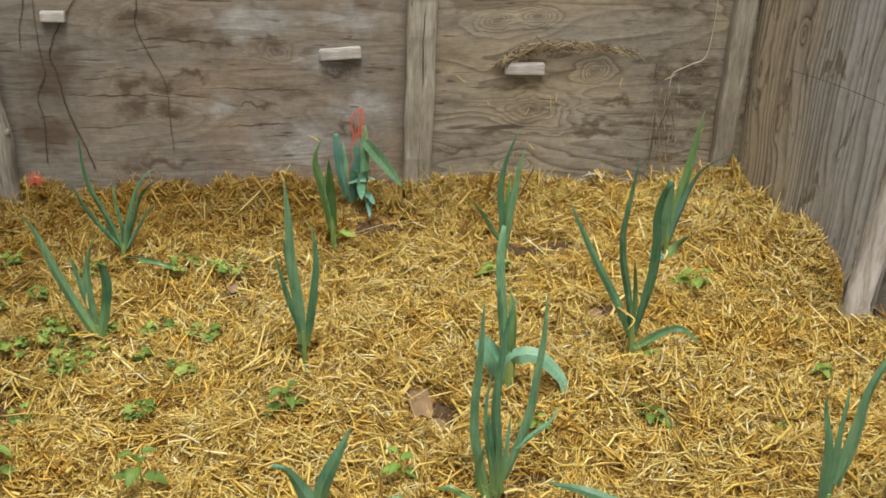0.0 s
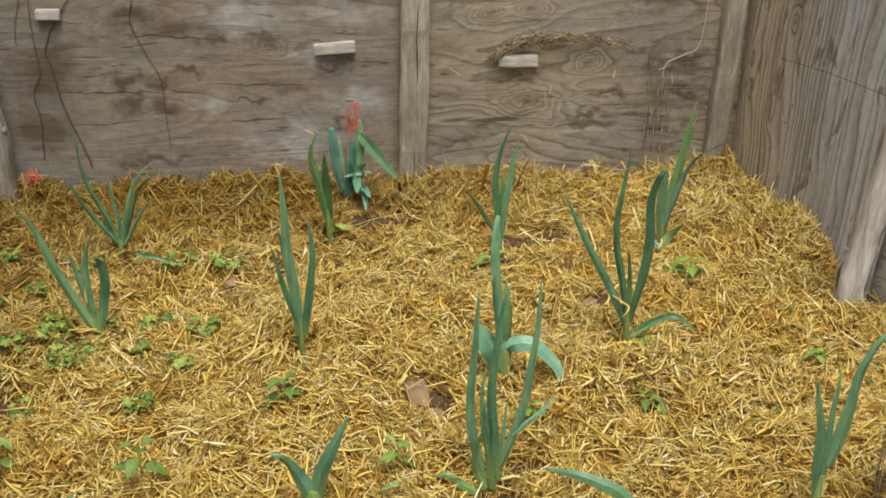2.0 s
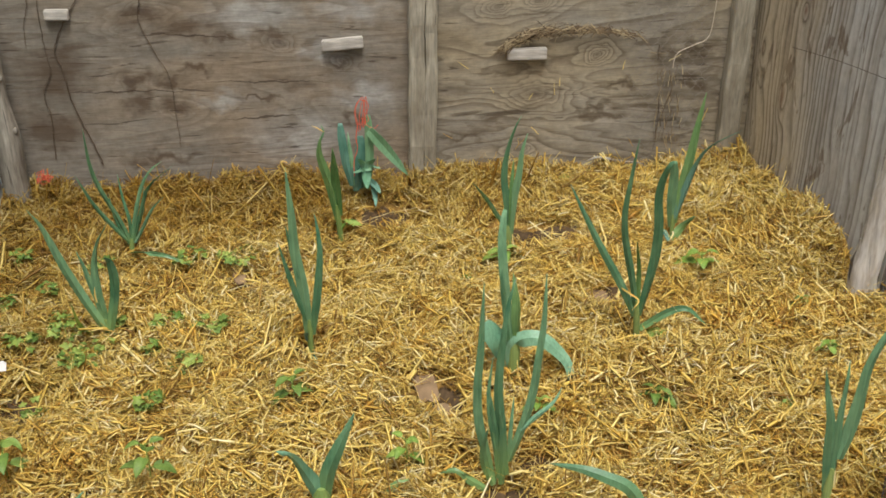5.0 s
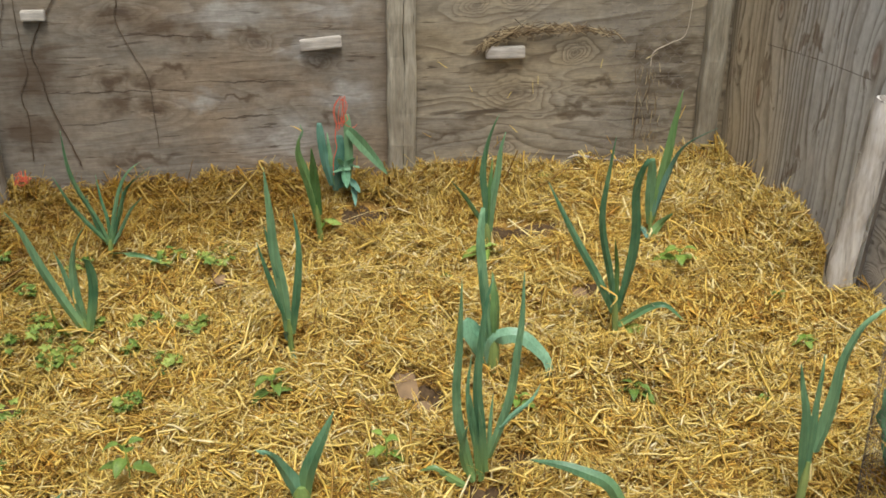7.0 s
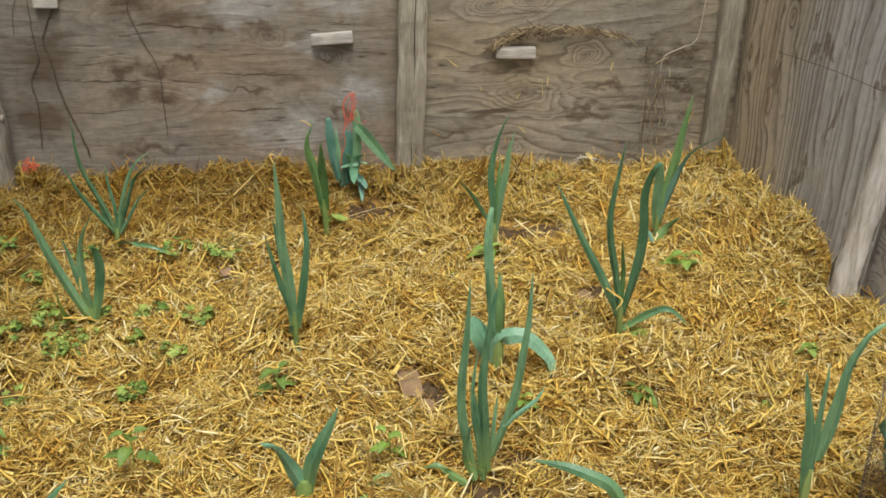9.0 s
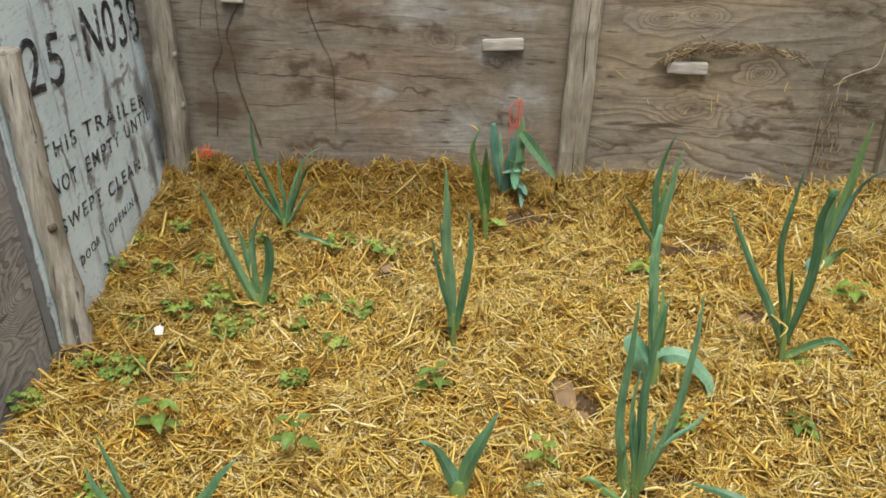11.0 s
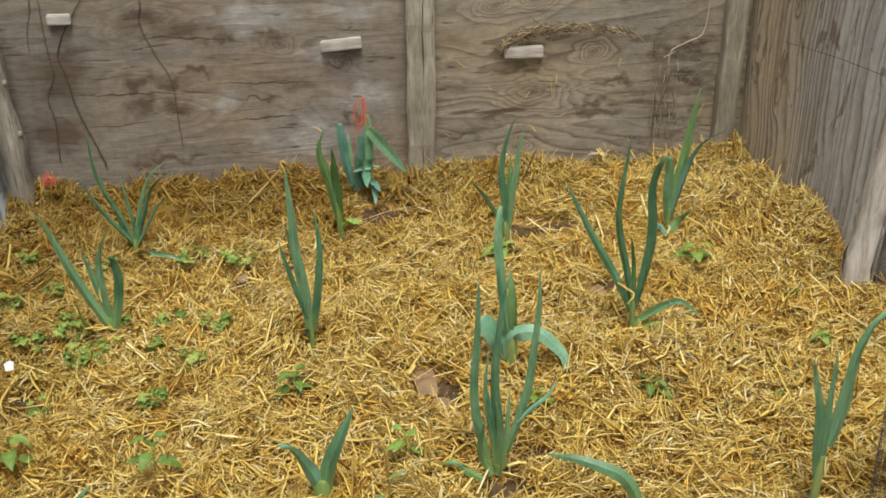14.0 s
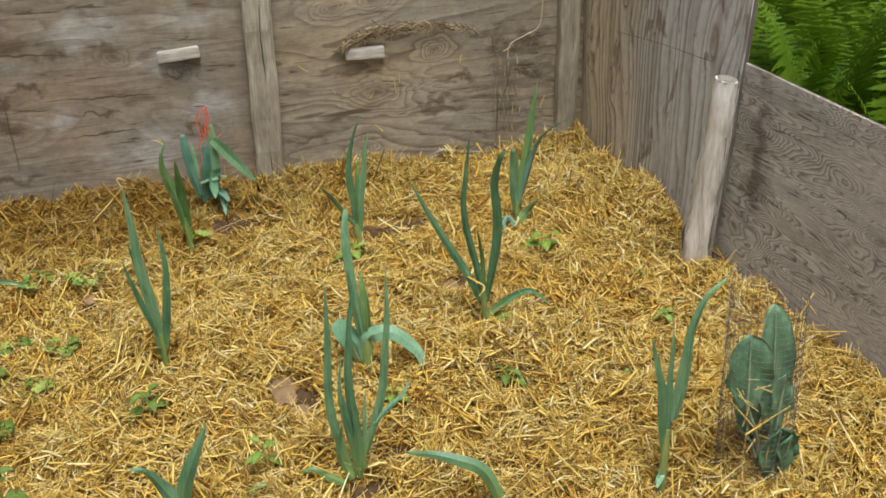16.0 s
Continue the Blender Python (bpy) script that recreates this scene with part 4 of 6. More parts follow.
leaf(plant, [(-0.003, 0.000, 0.041), (-0.008, 0.000, 0.156), (-0.020, 0.000, 0.260), (-0.022, 0.000, 0.353), (-0.026, 0.000, 0.429), (-0.028, 0.000, 0.471)], 0.0278)
leaf(plant, [(0.005, 0.000, 0.041), (0.024, 0.002, 0.153), (0.035, 0.010, 0.242), (0.034, 0.022, 0.297), (0.027, 0.040, 0.341)], 0.0208)
leaf(plant, [(-0.004, 0.000, 0.080), (-0.025, 0.000, 0.150), (-0.044, 0.000, 0.225), (-0.058, 0.000, 0.287)], 0.0153)
leaf(plant, [(-0.018, 0.000, 0.194), (-0.028, 0.001, 0.250), (-0.034, 0.004, 0.295), (-0.039, 0.010, 0.324)], 0.0125)
leaf(plant, [(-0.027, 0.000, 0.460), (-0.036, 0.000, 0.482), (-0.030, 0.000, 0.486), (-0.017, 0.000, 0.477)], 0.0034, mat=straw_brown)
leaf(plant, [(-0.003, 0.000, -0.009), (0.007, -0.013, -0.016), (0.016, -0.050, -0.021)], 0.0125, mat=leek_blue)
leaf(plant, [(-0.005, 0.000, 0.023), (-0.009, -0.007, 0.046), (-0.010, -0.030, 0.065)], 0.0139, mat=leek_blue)
plant = leek((-0.110, 3.166), "leek with broad folded leaves by the tied clump", (-0.006, 0.072), 0.0092)
leaf(plant, [(-0.004, 0.000, 0.069), (-0.017, -0.001, 0.150), (-0.037, -0.002, 0.217), (-0.049, -0.006, 0.270), (-0.042, -0.010, 0.322)], 0.0336, fold=0.7, mat=leek_fresh)
leaf(plant, [(-0.003, 0.000, 0.068), (-0.005, -0.003, 0.150), (-0.007, -0.013, 0.216), (-0.010, -0.030, 0.294)], 0.0302, fold=0.8, mat=leek_fresh)
leaf(plant, [(-0.006, 0.000, 0.072), (-0.027, 0.002, 0.167), (-0.042, 0.009, 0.235), (-0.052, 0.020, 0.299)], 0.0235, mat=leek_fresh)
leaf(plant, [(-0.043, 0.000, 0.307), (-0.033, 0.000, 0.332), (-0.039, 0.000, 0.355)], 0.0067)
leaf(plant, [(-0.033, 0.000, 0.332), (-0.050, 0.000, 0.344), (-0.065, 0.000, 0.350)], 0.0030, mat=straw_brown)
plant = leek((-0.035, 3.417), "clump of cut blue-green leek tops tied with red twine")
leaf(plant, [(-0.037, 0.000, 0.064), (-0.054, 0.002, 0.140), (-0.063, 0.009, 0.213), (-0.067, 0.020, 0.266)], 0.0270, blunt=True, mat=leek_blue)
leaf(plant, [(-0.030, 0.000, 0.064), (-0.038, 0.004, 0.139), (-0.042, 0.018, 0.190), (-0.045, 0.040, 0.229)], 0.0198)
leaf(plant, [(-0.013, 0.000, 0.054), (-0.011, 0.002, 0.119), (-0.007, 0.009, 0.179), (-0.006, 0.020, 0.223)], 0.0342, blunt=True, mat=leek_blue)
leaf(plant, [(0.005, 0.000, 0.053), (0.019, 0.002, 0.146), (0.021, 0.009, 0.218), (0.020, 0.020, 0.290)], 0.0270, blunt=True)
leaf(plant, [(0.021, 0.000, 0.247), (0.055, -0.003, 0.206), (0.095, -0.013, 0.157), (0.138, -0.030, 0.103)], 0.0378, fold=0.3)
leaf(plant, [(-0.028, 0.000, 0.045), (-0.030, 0.000, 0.093), (-0.033, 0.000, 0.127)], 0.0252, blunt=True, mat=leek_blue)
leaf(plant, [(0.005, 0.000, 0.121), (-0.013, -0.010, 0.122), (-0.032, -0.040, 0.123)], 0.0270, mat=leek_glaucous_sheen)
leaf(plant, [(0.005, 0.000, 0.121), (-0.006, -0.007, 0.143), (-0.014, -0.030, 0.165)], 0.0216, mat=leek_glaucous_sheen)
leaf(plant, [(0.005, 0.000, 0.121), (0.022, -0.007, 0.142), (0.037, -0.030, 0.164)], 0.0252, mat=leek_glaucous_sheen)
leaf(plant, [(0.005, 0.000, 0.121), (0.030, -0.010, 0.127), (0.051, -0.040, 0.134)], 0.0234, mat=leek_glaucous_sheen)
leaf(plant, [(0.005, 0.000, 0.125), (0.007, -0.013, 0.096), (0.009, -0.050, 0.072)], 0.0306, mat=leek_glaucous_sheen)
leaf(plant, [(0.017, 0.000, 0.081), (0.034, -0.013, 0.065), (0.048, -0.050, 0.055)], 0.0234, mat=leek_blue)
leaf(plant, [(0.024, 0.000, 0.071), (0.031, -0.015, 0.038), (0.032, -0.060, 0.014)], 0.0180, mat=leek_blue)
plant = leek((0.371, 3.020), "upright leek near the back of the bed", (-0.004, 0.059), 0.0106)
leaf(plant, [(-0.005, 0.000, 0.042), (-0.005, 0.001, 0.138), (-0.015, 0.003, 0.231), (-0.003, 0.007, 0.317), (0.019, 0.013, 0.379), (0.033, 0.020, 0.401)], 0.0227)
leaf(plant, [(0.001, 0.000, 0.041), (0.009, 0.000, 0.146), (0.025, 0.000, 0.235), (0.032, 0.000, 0.301), (0.047, 0.000, 0.356)], 0.0244)
leaf(plant, [(-0.009, 0.000, 0.077), (-0.035, -0.006, 0.114), (-0.069, -0.022, 0.175), (-0.110, -0.050, 0.237)], 0.0162)
leaf(plant, [(-0.002, 0.000, 0.077), (0.005, 0.007, 0.194), (0.014, 0.030, 0.270)], 0.0179, mat=leek_fresh)
plant = leek((0.292, 2.365), "tall leek with a broad leaf bent over", (0.003, 0.063), 0.0145)
leaf(plant, [(-0.005, 0.000, 0.066), (-0.015, 0.002, 0.176), (-0.022, 0.008, 0.251), (-0.026, 0.018, 0.316), (-0.023, 0.032, 0.364), (-0.017, 0.050, 0.391)], 0.0211, blunt=True)
leaf(plant, [(0.003, 0.000, 0.066), (0.008, 0.003, 0.152), (0.005, 0.013, 0.204), (0.001, 0.030, 0.245)], 0.0290, fold=0.8, mat=leek_fresh)
leaf(plant, [(-0.008, 0.000, 0.082), (-0.019, 0.001, 0.170), (-0.028, 0.004, 0.233), (-0.027, 0.010, 0.268)], 0.0185)
leaf(plant, [(0.000, 0.000, 0.021), (-0.003, -0.002, 0.064), (0.012, -0.008, 0.093), (0.057, -0.018, 0.100), (0.094, -0.031, 0.074), (0.120, -0.049, 0.041), (0.120, -0.070, -0.013)], 0.0395, fold=0.25, mat=leek_glaucous_sheen)
leaf(plant, [(-0.002, 0.000, 0.024), (-0.023, 0.002, 0.069), (-0.048, 0.009, 0.106), (-0.065, 0.020, 0.127)], 0.0527, blunt=True, mat=leek_glaucous_sheen)
plant = leek((0.211, 1.987), "large leek with long upright grey-green leaves")
leaf(plant, [(-0.011, 0.000, -0.016), (-0.026, 0.001, 0.057), (-0.040, 0.003, 0.129), (-0.042, 0.007, 0.204), (-0.035, 0.013, 0.288), (-0.029, 0.020, 0.424)], 0.0198)
leaf(plant, [(0.012, 0.000, -0.000), (0.003, 0.002, 0.107), (-0.003, 0.006, 0.202), (0.007, 0.014, 0.308), (0.018, 0.026, 0.374), (0.034, 0.040, 0.420)], 0.0209)
leaf(plant, [(0.019, 0.000, 0.033), (0.047, 0.001, 0.117), (0.065, 0.005, 0.185), (0.076, 0.011, 0.269), (0.085, 0.019, 0.337), (0.089, 0.030, 0.431)], 0.0188)
leaf(plant, [(0.020, 0.000, 0.047), (0.023, 0.007, 0.101), (0.032, 0.030, 0.165)], 0.0094)
leaf(plant, [(0.041, 0.000, 0.105), (0.071, 0.001, 0.135), (0.104, 0.004, 0.163), (0.122, 0.010, 0.192)], 0.0108, mat=leek_glaucous_sheen)
leaf(plant, [(-0.011, -0.008, -0.016), (-0.027, -0.002, 0.022), (-0.033, -0.009, 0.074), (-0.024, -0.020, 0.128)], 0.0167)
leaf(plant, [(-0.008, 0.000, 0.063), (-0.018, 0.003, 0.134), (-0.020, 0.013, 0.192), (-0.010, 0.030, 0.257)], 0.0104)
leaf(plant, [(0.000, 0.000, -0.006), (-0.006, 0.000, 0.089), (-0.012, 0.000, 0.142), (-0.017, -0.000, 0.187)], 0.0146)
leaf(plant, [(0.005, 0.000, -0.023), (0.007, -0.001, 0.042), (0.005, -0.004, 0.105), (-0.001, -0.010, 0.161)], 0.0167)
plant = leek((0.614, 2.490), "leek with wide-spread leaves and one drooping", (-0.006, 0.071), 0.0091)
leaf(plant, [(-0.009, 0.000, 0.065), (-0.048, 0.002, 0.153), (-0.097, 0.010, 0.244), (-0.138, 0.022, 0.327), (-0.171, 0.040, 0.398)], 0.0210)
leaf(plant, [(-0.006, 0.000, 0.071), (-0.024, -0.001, 0.173), (-0.045, -0.005, 0.265), (-0.053, -0.011, 0.339), (-0.046, -0.019, 0.426), (-0.036, -0.030, 0.527)], 0.0182)
leaf(plant, [(-0.004, 0.000, 0.088), (-0.008, -0.003, 0.181), (-0.016, -0.013, 0.235), (-0.025, -0.030, 0.278)], 0.0126, mat=leek_fresh)
leaf(plant, [(0.000, 0.000, 0.064), (0.018, -0.001, 0.148), (0.031, -0.002, 0.230), (0.032, -0.005, 0.303), (0.025, -0.009, 0.376), (0.032, -0.014, 0.430), (0.046, -0.020, 0.466)], 0.0238, blunt=True)
leaf(plant, [(0.004, 0.000, 0.030), (0.033, -0.002, 0.049), (0.071, -0.010, 0.077), (0.110, -0.022, 0.090), (0.155, -0.040, 0.054)], 0.0196)
leaf(plant, [(-0.046, 0.000, 0.142), (-0.025, -0.004, 0.128), (-0.008, -0.018, 0.116), (-0.029, -0.040, 0.103)], 0.0045, mat=straw_brown)
leaf(plant, [(0.021, 0.000, 0.019), (0.054, -0.007, 0.027), (0.073, -0.030, 0.018)], 0.0154, mat=weed_green)
plant = leek((0.860, 3.075), "leek with a long bright leaf near the corner post", (-0.000, 0.047), 0.0077)
leaf(plant, [(0.004, 0.000, 0.041), (0.019, 0.001, 0.138), (0.039, 0.005, 0.240), (0.054, 0.011, 0.336), (0.073, 0.020, 0.431)], 0.0307, mat=leek_fresh)
leaf(plant, [(0.008, 0.000, 0.053), (0.034, -0.001, 0.152), (0.063, -0.005, 0.239), (0.097, -0.011, 0.284), (0.173, -0.020, 0.328)], 0.0256, mat=leek_blue)
leaf(plant, [(-0.001, 0.000, 0.029), (-0.007, -0.001, 0.114), (-0.007, -0.004, 0.180), (-0.011, -0.010, 0.240)], 0.0273, blunt=True)
leaf(plant, [(-0.012, -0.024, -0.002), (-0.023, -0.004, 0.019), (-0.045, -0.018, 0.012), (-0.042, -0.040, -0.020)], 0.0154, mat=leek_blue)
leaf(plant, [(-0.004, -0.020, -0.002), (0.027, -0.005, 0.029), (0.061, -0.020, 0.071)], 0.0256)
plant = leek((0.792, 1.805), "leek with an arching leaf beside the wire cage", (0.007, 0.072), 0.0100)
leaf(plant, [(0.006, 0.000, 0.058), (-0.000, 0.000, 0.153), (-0.008, 0.000, 0.218), (-0.023, 0.000, 0.277), (-0.033, -0.000, 0.324)], 0.0247, turn=(0.1, 0.3))
leaf(plant, [(0.012, -0.000, 0.104), (0.010, 0.001, 0.189), (0.011, 0.005, 0.237), (0.015, 0.011, 0.295), (0.018, 0.020, 0.329)], 0.0165)
leaf(plant, [(0.018, -0.000, 0.130), (0.031, 0.001, 0.185), (0.040, 0.002, 0.246), (0.047, 0.005, 0.315), (0.061, 0.009, 0.356), (0.081, 0.014, 0.389), (0.123, 0.020, 0.420)], 0.0271, turn=(-0.1, 0.3))
leaf(plant, [(0.002, 0.000, 0.021), (-0.005, -0.008, 0.005), (-0.020, -0.030, -0.002)], 0.0165, mat=leek_glaucous_sheen)
plant = leek((-0.138, 1.910), "young leek with two spreading leaves", (0.001, 0.038), 0.0194)
leaf(plant, [(-0.003, 0.000, 0.023), (-0.009, -0.001, 0.054), (-0.031, -0.002, 0.103), (-0.049, -0.006, 0.135), (-0.076, -0.010, 0.151)], 0.0309, fold=0.5, turn=(0.1, -0.3), mat=leek_glaucous_sheen)
leaf(plant, [(0.005, 0.000, 0.022), (0.015, 0.002, 0.080), (0.034, 0.008, 0.126), (0.054, 0.017, 0.166), (0.071, 0.030, 0.199)], 0.0309, fold=0.5, turn=(-0.1, 0.2))
plant = leek((0.464, 1.812), "leek with one long leaf lying over the straw")
leaf(plant, [(0.000, -0.006, 0.006), (-0.014, 0.002, 0.049), (-0.035, 0.010, 0.081), (-0.069, 0.022, 0.095), (-0.115, 0.038, 0.107), (-0.173, 0.060, 0.109)], 0.0271)
leaf(plant, [(0.041, -0.031, 0.020), (0.051, 0.000, 0.016), (0.054, 0.000, 0.031)], 0.0135)
plant = leek((0.128, 1.952), "short leek shoots in the straw")
leaf(plant, [(0.055, 0.000, -0.005), (0.021, 0.002, 0.019), (-0.004, 0.009, 0.038), (-0.036, 0.020, 0.026)], 0.0174)
leaf(plant, [(-0.163, -0.039, -0.010), (-0.138, 0.002, 0.003), (-0.116, 0.009, 0.017), (-0.093, 0.020, 0.017)], 0.0209)
leaf(plant, [(-0.058, -0.096, 0.027), (-0.049, 0.005, -0.003), (-0.041, 0.020, 0.016)], 0.0139)
plant = leek((-0.693, 1.785), "leek with three spreading leaves by the near edge")
leaf(plant, [(-0.024, -0.000, 0.019), (-0.053, 0.002, 0.081), (-0.072, 0.009, 0.129), (-0.100, 0.020, 0.194)], 0.0145)
leaf(plant, [(-0.036, -0.000, 0.018), (-0.095, 0.002, 0.069), (-0.114, 0.009, 0.101), (-0.128, 0.020, 0.122)], 0.0156)
leaf(plant, [(0.038, -0.000, 0.016), (0.098, 0.002, 0.084), (0.126, 0.009, 0.127), (0.157, 0.020, 0.158)], 0.0224)


# red twine tied round the tied-up clump, and a scrap of it at the foot of the pole
def twine(points, label, r=0.0015):
    return tagged(new("twine", tube("twine", smooth_path(points, 6), [r] * (6 * (len(points) - 1) + 1), red_twine, 5)), label, "twine")


# loops rise from the knot round the clump, one slack end hangs down and one sticks out
loop, rl = [], random.Random(8)
for k in range(4):
    x, z = -0.045 + 0.006 * (k % 3), 0.24 + 0.008 * k
    r1, r2 = rl.uniform(-0.009, 0.009), rl.uniform(-0.012, 0.012)
    loop += [(x, 3.425, z), (x - 0.006 + r1, 3.43, z + 0.05 + r2), (x + 0.006 + 0.004 * k, 3.435, 0.335 + 0.022 * rl.random()), (x + 0.022 + r2, 3.432, 0.325 - 0.02 * k + r1), (x + 0.010 + r1, 3.425, z + 0.02)]
loop += [(-0.02, 3.42, 0.262), (0.002, 3.418, 0.252), (0.016, 3.42, 0.262)]
twine([(-0.047, 3.42, 0.27), (-0.055, 3.415, 0.225), (-0.052, 3.412, 0.19), (-0.064, 3.41, 0.15), (-0.066, 3.41, 0.10)], "slack end of red twine hanging from the leek clump", 0.0016)
twine(loop, "tangled bright red twine tied round the cut leek clump", 0.0011)
rt = random.Random(5)
scrap = []
for k in range(26):
    scrap.append((-1.045 + rt.gauss(0, 0.016) + 0.012 * math.sin(k * 2.3), 3.49 + rt.uniform(-0.015, 0.015), 0.105 + rt.gauss(0, 0.010) + 0.3 * 0.012 * math.sin(k * 2.3)))
twine(scrap, "loose tangle of orange-red twine on the straw by the pole", 0.0011)


# ---------------------------------------------------------------- weeds
def lobed_leaf(name, size, mat, seed):
    """A small five-lobed leaf in local x (along), y; slightly cupped, with its stalk end at the origin."""
    rnd = random.Random(seed)
    n = 30
    rim = []
    for k in range(n + 1):
        a = -math.pi * 0.92 + 2 * math.pi * 0.92 * k / n
        r = 0.50 + 0.42 * abs(math.cos(2.5 * a)) + rnd.uniform(-0.06, 0.06)
        px, py = 0.55 + 0.75 * r * math.cos(a), 0.85 * r * math.sin(a)
        rim.append((px * size, py * size, (0.22 * abs(py) - 0.28 * (px - 0.4) ** 2) * size + rnd.uniform(-0.03, 0.03) * size))
    verts = [(0.45 * size, 0, 0)] + rim + [(x, y, z - 0.0005) for x, y, z in rim] + [(0.45 * size, 0, -0.0006)]
    m = len(rim)
    faces = [(0, k, k + 1) for k in range(1, m)] + [(2 * m + 1, m + k + 1, m + k) for k in range(1, m)]
    faces += [(k, m + k, m + k + 1, k + 1) for k in range(1, m)]
    return mesh_of(name, verts, faces, mat, True)


def ovate_leaf(name, size, mat, wide, droop, seed):
    """A pointed leaf in local x (along), y, creased at its midrib and bending down to its tip, with a toothed rim."""
    rnd = random.Random(seed)
    n = 9
    verts, faces = [], []
    for k in range(n + 1):
        t = k / n
        w = wide * 0.5 * math.sin(math.pi * min(1, 0.06 + 0.94 * t) ** 0.72) ** 0.9 * (1 + 0.12 * (k % 2)) + 0.01
        px, pz = t * (1 - 0.25 * droop * t * t), 0.10 * t - droop * t * t
        for s in (-1, -0.5, 0, 0.5, 1):
            verts.append((px * size, w * s * size, (pz + 0.30 * w * abs(s) + rnd.uniform(-0.012, 0.012)) * size))
    m = len(verts)
    verts += [(x, y, z - 0.0005) for x, y, z in verts]
    for k in range(n):
        for i in range(4):
            a = k * 5 + i
            faces += [(a, a + 5, a + 6, a + 1), (m + a, m + a + 1, m + a + 6, m + a + 5)]
        for i in (0, 4):
            a = k * 5 + i
            faces.append((a, m + a, m + a + 5, a + 5))
    return mesh_of(name, verts, faces, mat, True)


CLUMP_LEAVES = [lobed_leaf("leaf", 0.015, weed_green, s) for s in range(4)] + [lobed_leaf("leaf", 0.015, weed_mid, s + 9) for s in range(3)]
WEED_LEAVES = {"nettle": [ovate_leaf("leaf", 1.0, weed_mid, 0.50, 0.55, s) for s in range(3)],
               "dark": [ovate_leaf("leaf", 1.0, weed_dark, 0.55, 0.5, s + 20) for s in range(3)],
               "broad": [ovate_leaf("leaf", 1.0, weed_bright, 0.62, 0.45, s + 40) for s in range(3)]}


def clump(x, y, across, seed):
    """A low uneven tuft of small lobed leaves on thin stalks."""
    rnd = random.Random(seed)
    ob = thing("weed", "low clump of small lobed green weed leaves in straw", "weed", pose(x, y, float(height(x, y)) + 0.006), "low weeds in the straw")
    r0 = across * 0.5
    for k in range(int(5 + 230 * across)):
        a, r = rnd.uniform(0, 6.28), r0 * math.sqrt(rnd.uniform(0.02, 1)) * (1 + 0.3 * math.sin(3 * seed + 2.0 * k))
        z = 0.008 + 0.03 * rnd.random() * (1.25 - r / r0 * 0.7)
        s = rnd.uniform(0.7, 1.35) * (0.85 + across * 3)
        part("leaf", CLUMP_LEAVES[rnd.randrange(7)], ob, m=pose(r * math.cos(a), r * math.sin(a), z, rnd.uniform(-28, 28), rnd.uniform(-20, 25), math.degrees(a) + rnd.uniform(-40, 40)) @ Matrix.Scale(s, 4))
    for k in range(6):
        a, r = rnd.uniform(0, 6.28), r0 * 0.7
        part("stalk", tube("stalk", [(0, 0, -0.01), (r * 0.5 * math.cos(a), r * 0.5 * math.sin(a), 0.012), (r * math.cos(a), r * math.sin(a), 0.018)], [0.0012, 0.001, 0.0007], weed_green, 5), ob)
    return ob


def sprig(x, y, span, seed, kind, tall=1.0, tiers=2):
    """A seedling with an upright stem and pairs of stalked pointed leaves; span is its width over the leaves."""
    rnd = random.Random(seed)
    label = {"nettle": "young nettle-like weed with toothed green leaves", "dark": "dark green weed with drooping pointed leaves", "broad": "seedling with broad bright green leaves"}[kind]
    ob = thing("weed", label, "weed", pose(x, y, float(height(x, y)) + 0.004), "seedling weeds in the straw")
    h = span * 0.55 * tall
    part("stem", tube("stem", [(0, 0, -0.025), (0.003, 0.002, h * 0.5), (0, 0, h)], [0.0018, 0.0015, 0.001], weed_green, 6), ob)
    a0 = rnd.uniform(-0.5, 0.5)
    for tier in range(tiers + 1):
        z = h * (0.4 + 0.6 * tier / tiers)
        for k in range(2):
            a = a0 + tier * 1.57 + k * 3.14 + rnd.uniform(-0.35, 0.35)
            s = span * rnd.uniform(0.44, 0.56) * (1 - 0.38 * tier / tiers)
            r = span * 0.1
            part("leaf", WEED_LEAVES[kind][rnd.randrange(3)], ob, m=pose(r * math.cos(a), r * math.sin(a), z, rnd.uniform(-15, 15), rnd.uniform(-25, 10), math.degrees(a)) @ Matrix.Scale(s, 4))
            part("stalk", tube("stalk", [(0, 0, z - 0.006), (r * math.cos(a), r * math.sin(a), z)], [0.0012, 0.0009], weed_green, 5), ob)
    return ob


CLUMPS = [(-0.93, 2.30, 0.088), (-0.53, 2.33, 0.054), (-0.39, 2.98, 0.084), (-0.52, 2.97, 0.07), (-0.54, 2.68, 0.069), (-0.43, 2.64, 0.06), (-0.46, 2.45, 0.058),
          (-0.79, 2.34, 0.041), (-0.88, 2.59, 0.067), (-0.78, 2.63, 0.069), (-0.71, 2.58, 0.062), (-0.82, 2.73, 0.047), (-0.98, 2.81, 0.055), (-1.10, 2.99, 0.041),
          (-1.01, 3.08, 0.045), (-0.78, 3.03, 0.06), (-1.11, 2.78, 0.042), (-1.07, 2.11, 0.055), (-0.55, 2.50, 0.023), (-0.88, 2.87, 0.042), (-0.74, 2.51, 0.055),
          (-0.67, 2.67, 0.03), (-1.01, 2.33, 0.042), (-0.97, 2.52, 0.05), (-1.08, 1.95, 0.05), (-0.83, 1.87, 0.05)]
for k, (x, y, s) in enumerate(CLUMPS):
    clump(x, y, s, 100 + k)
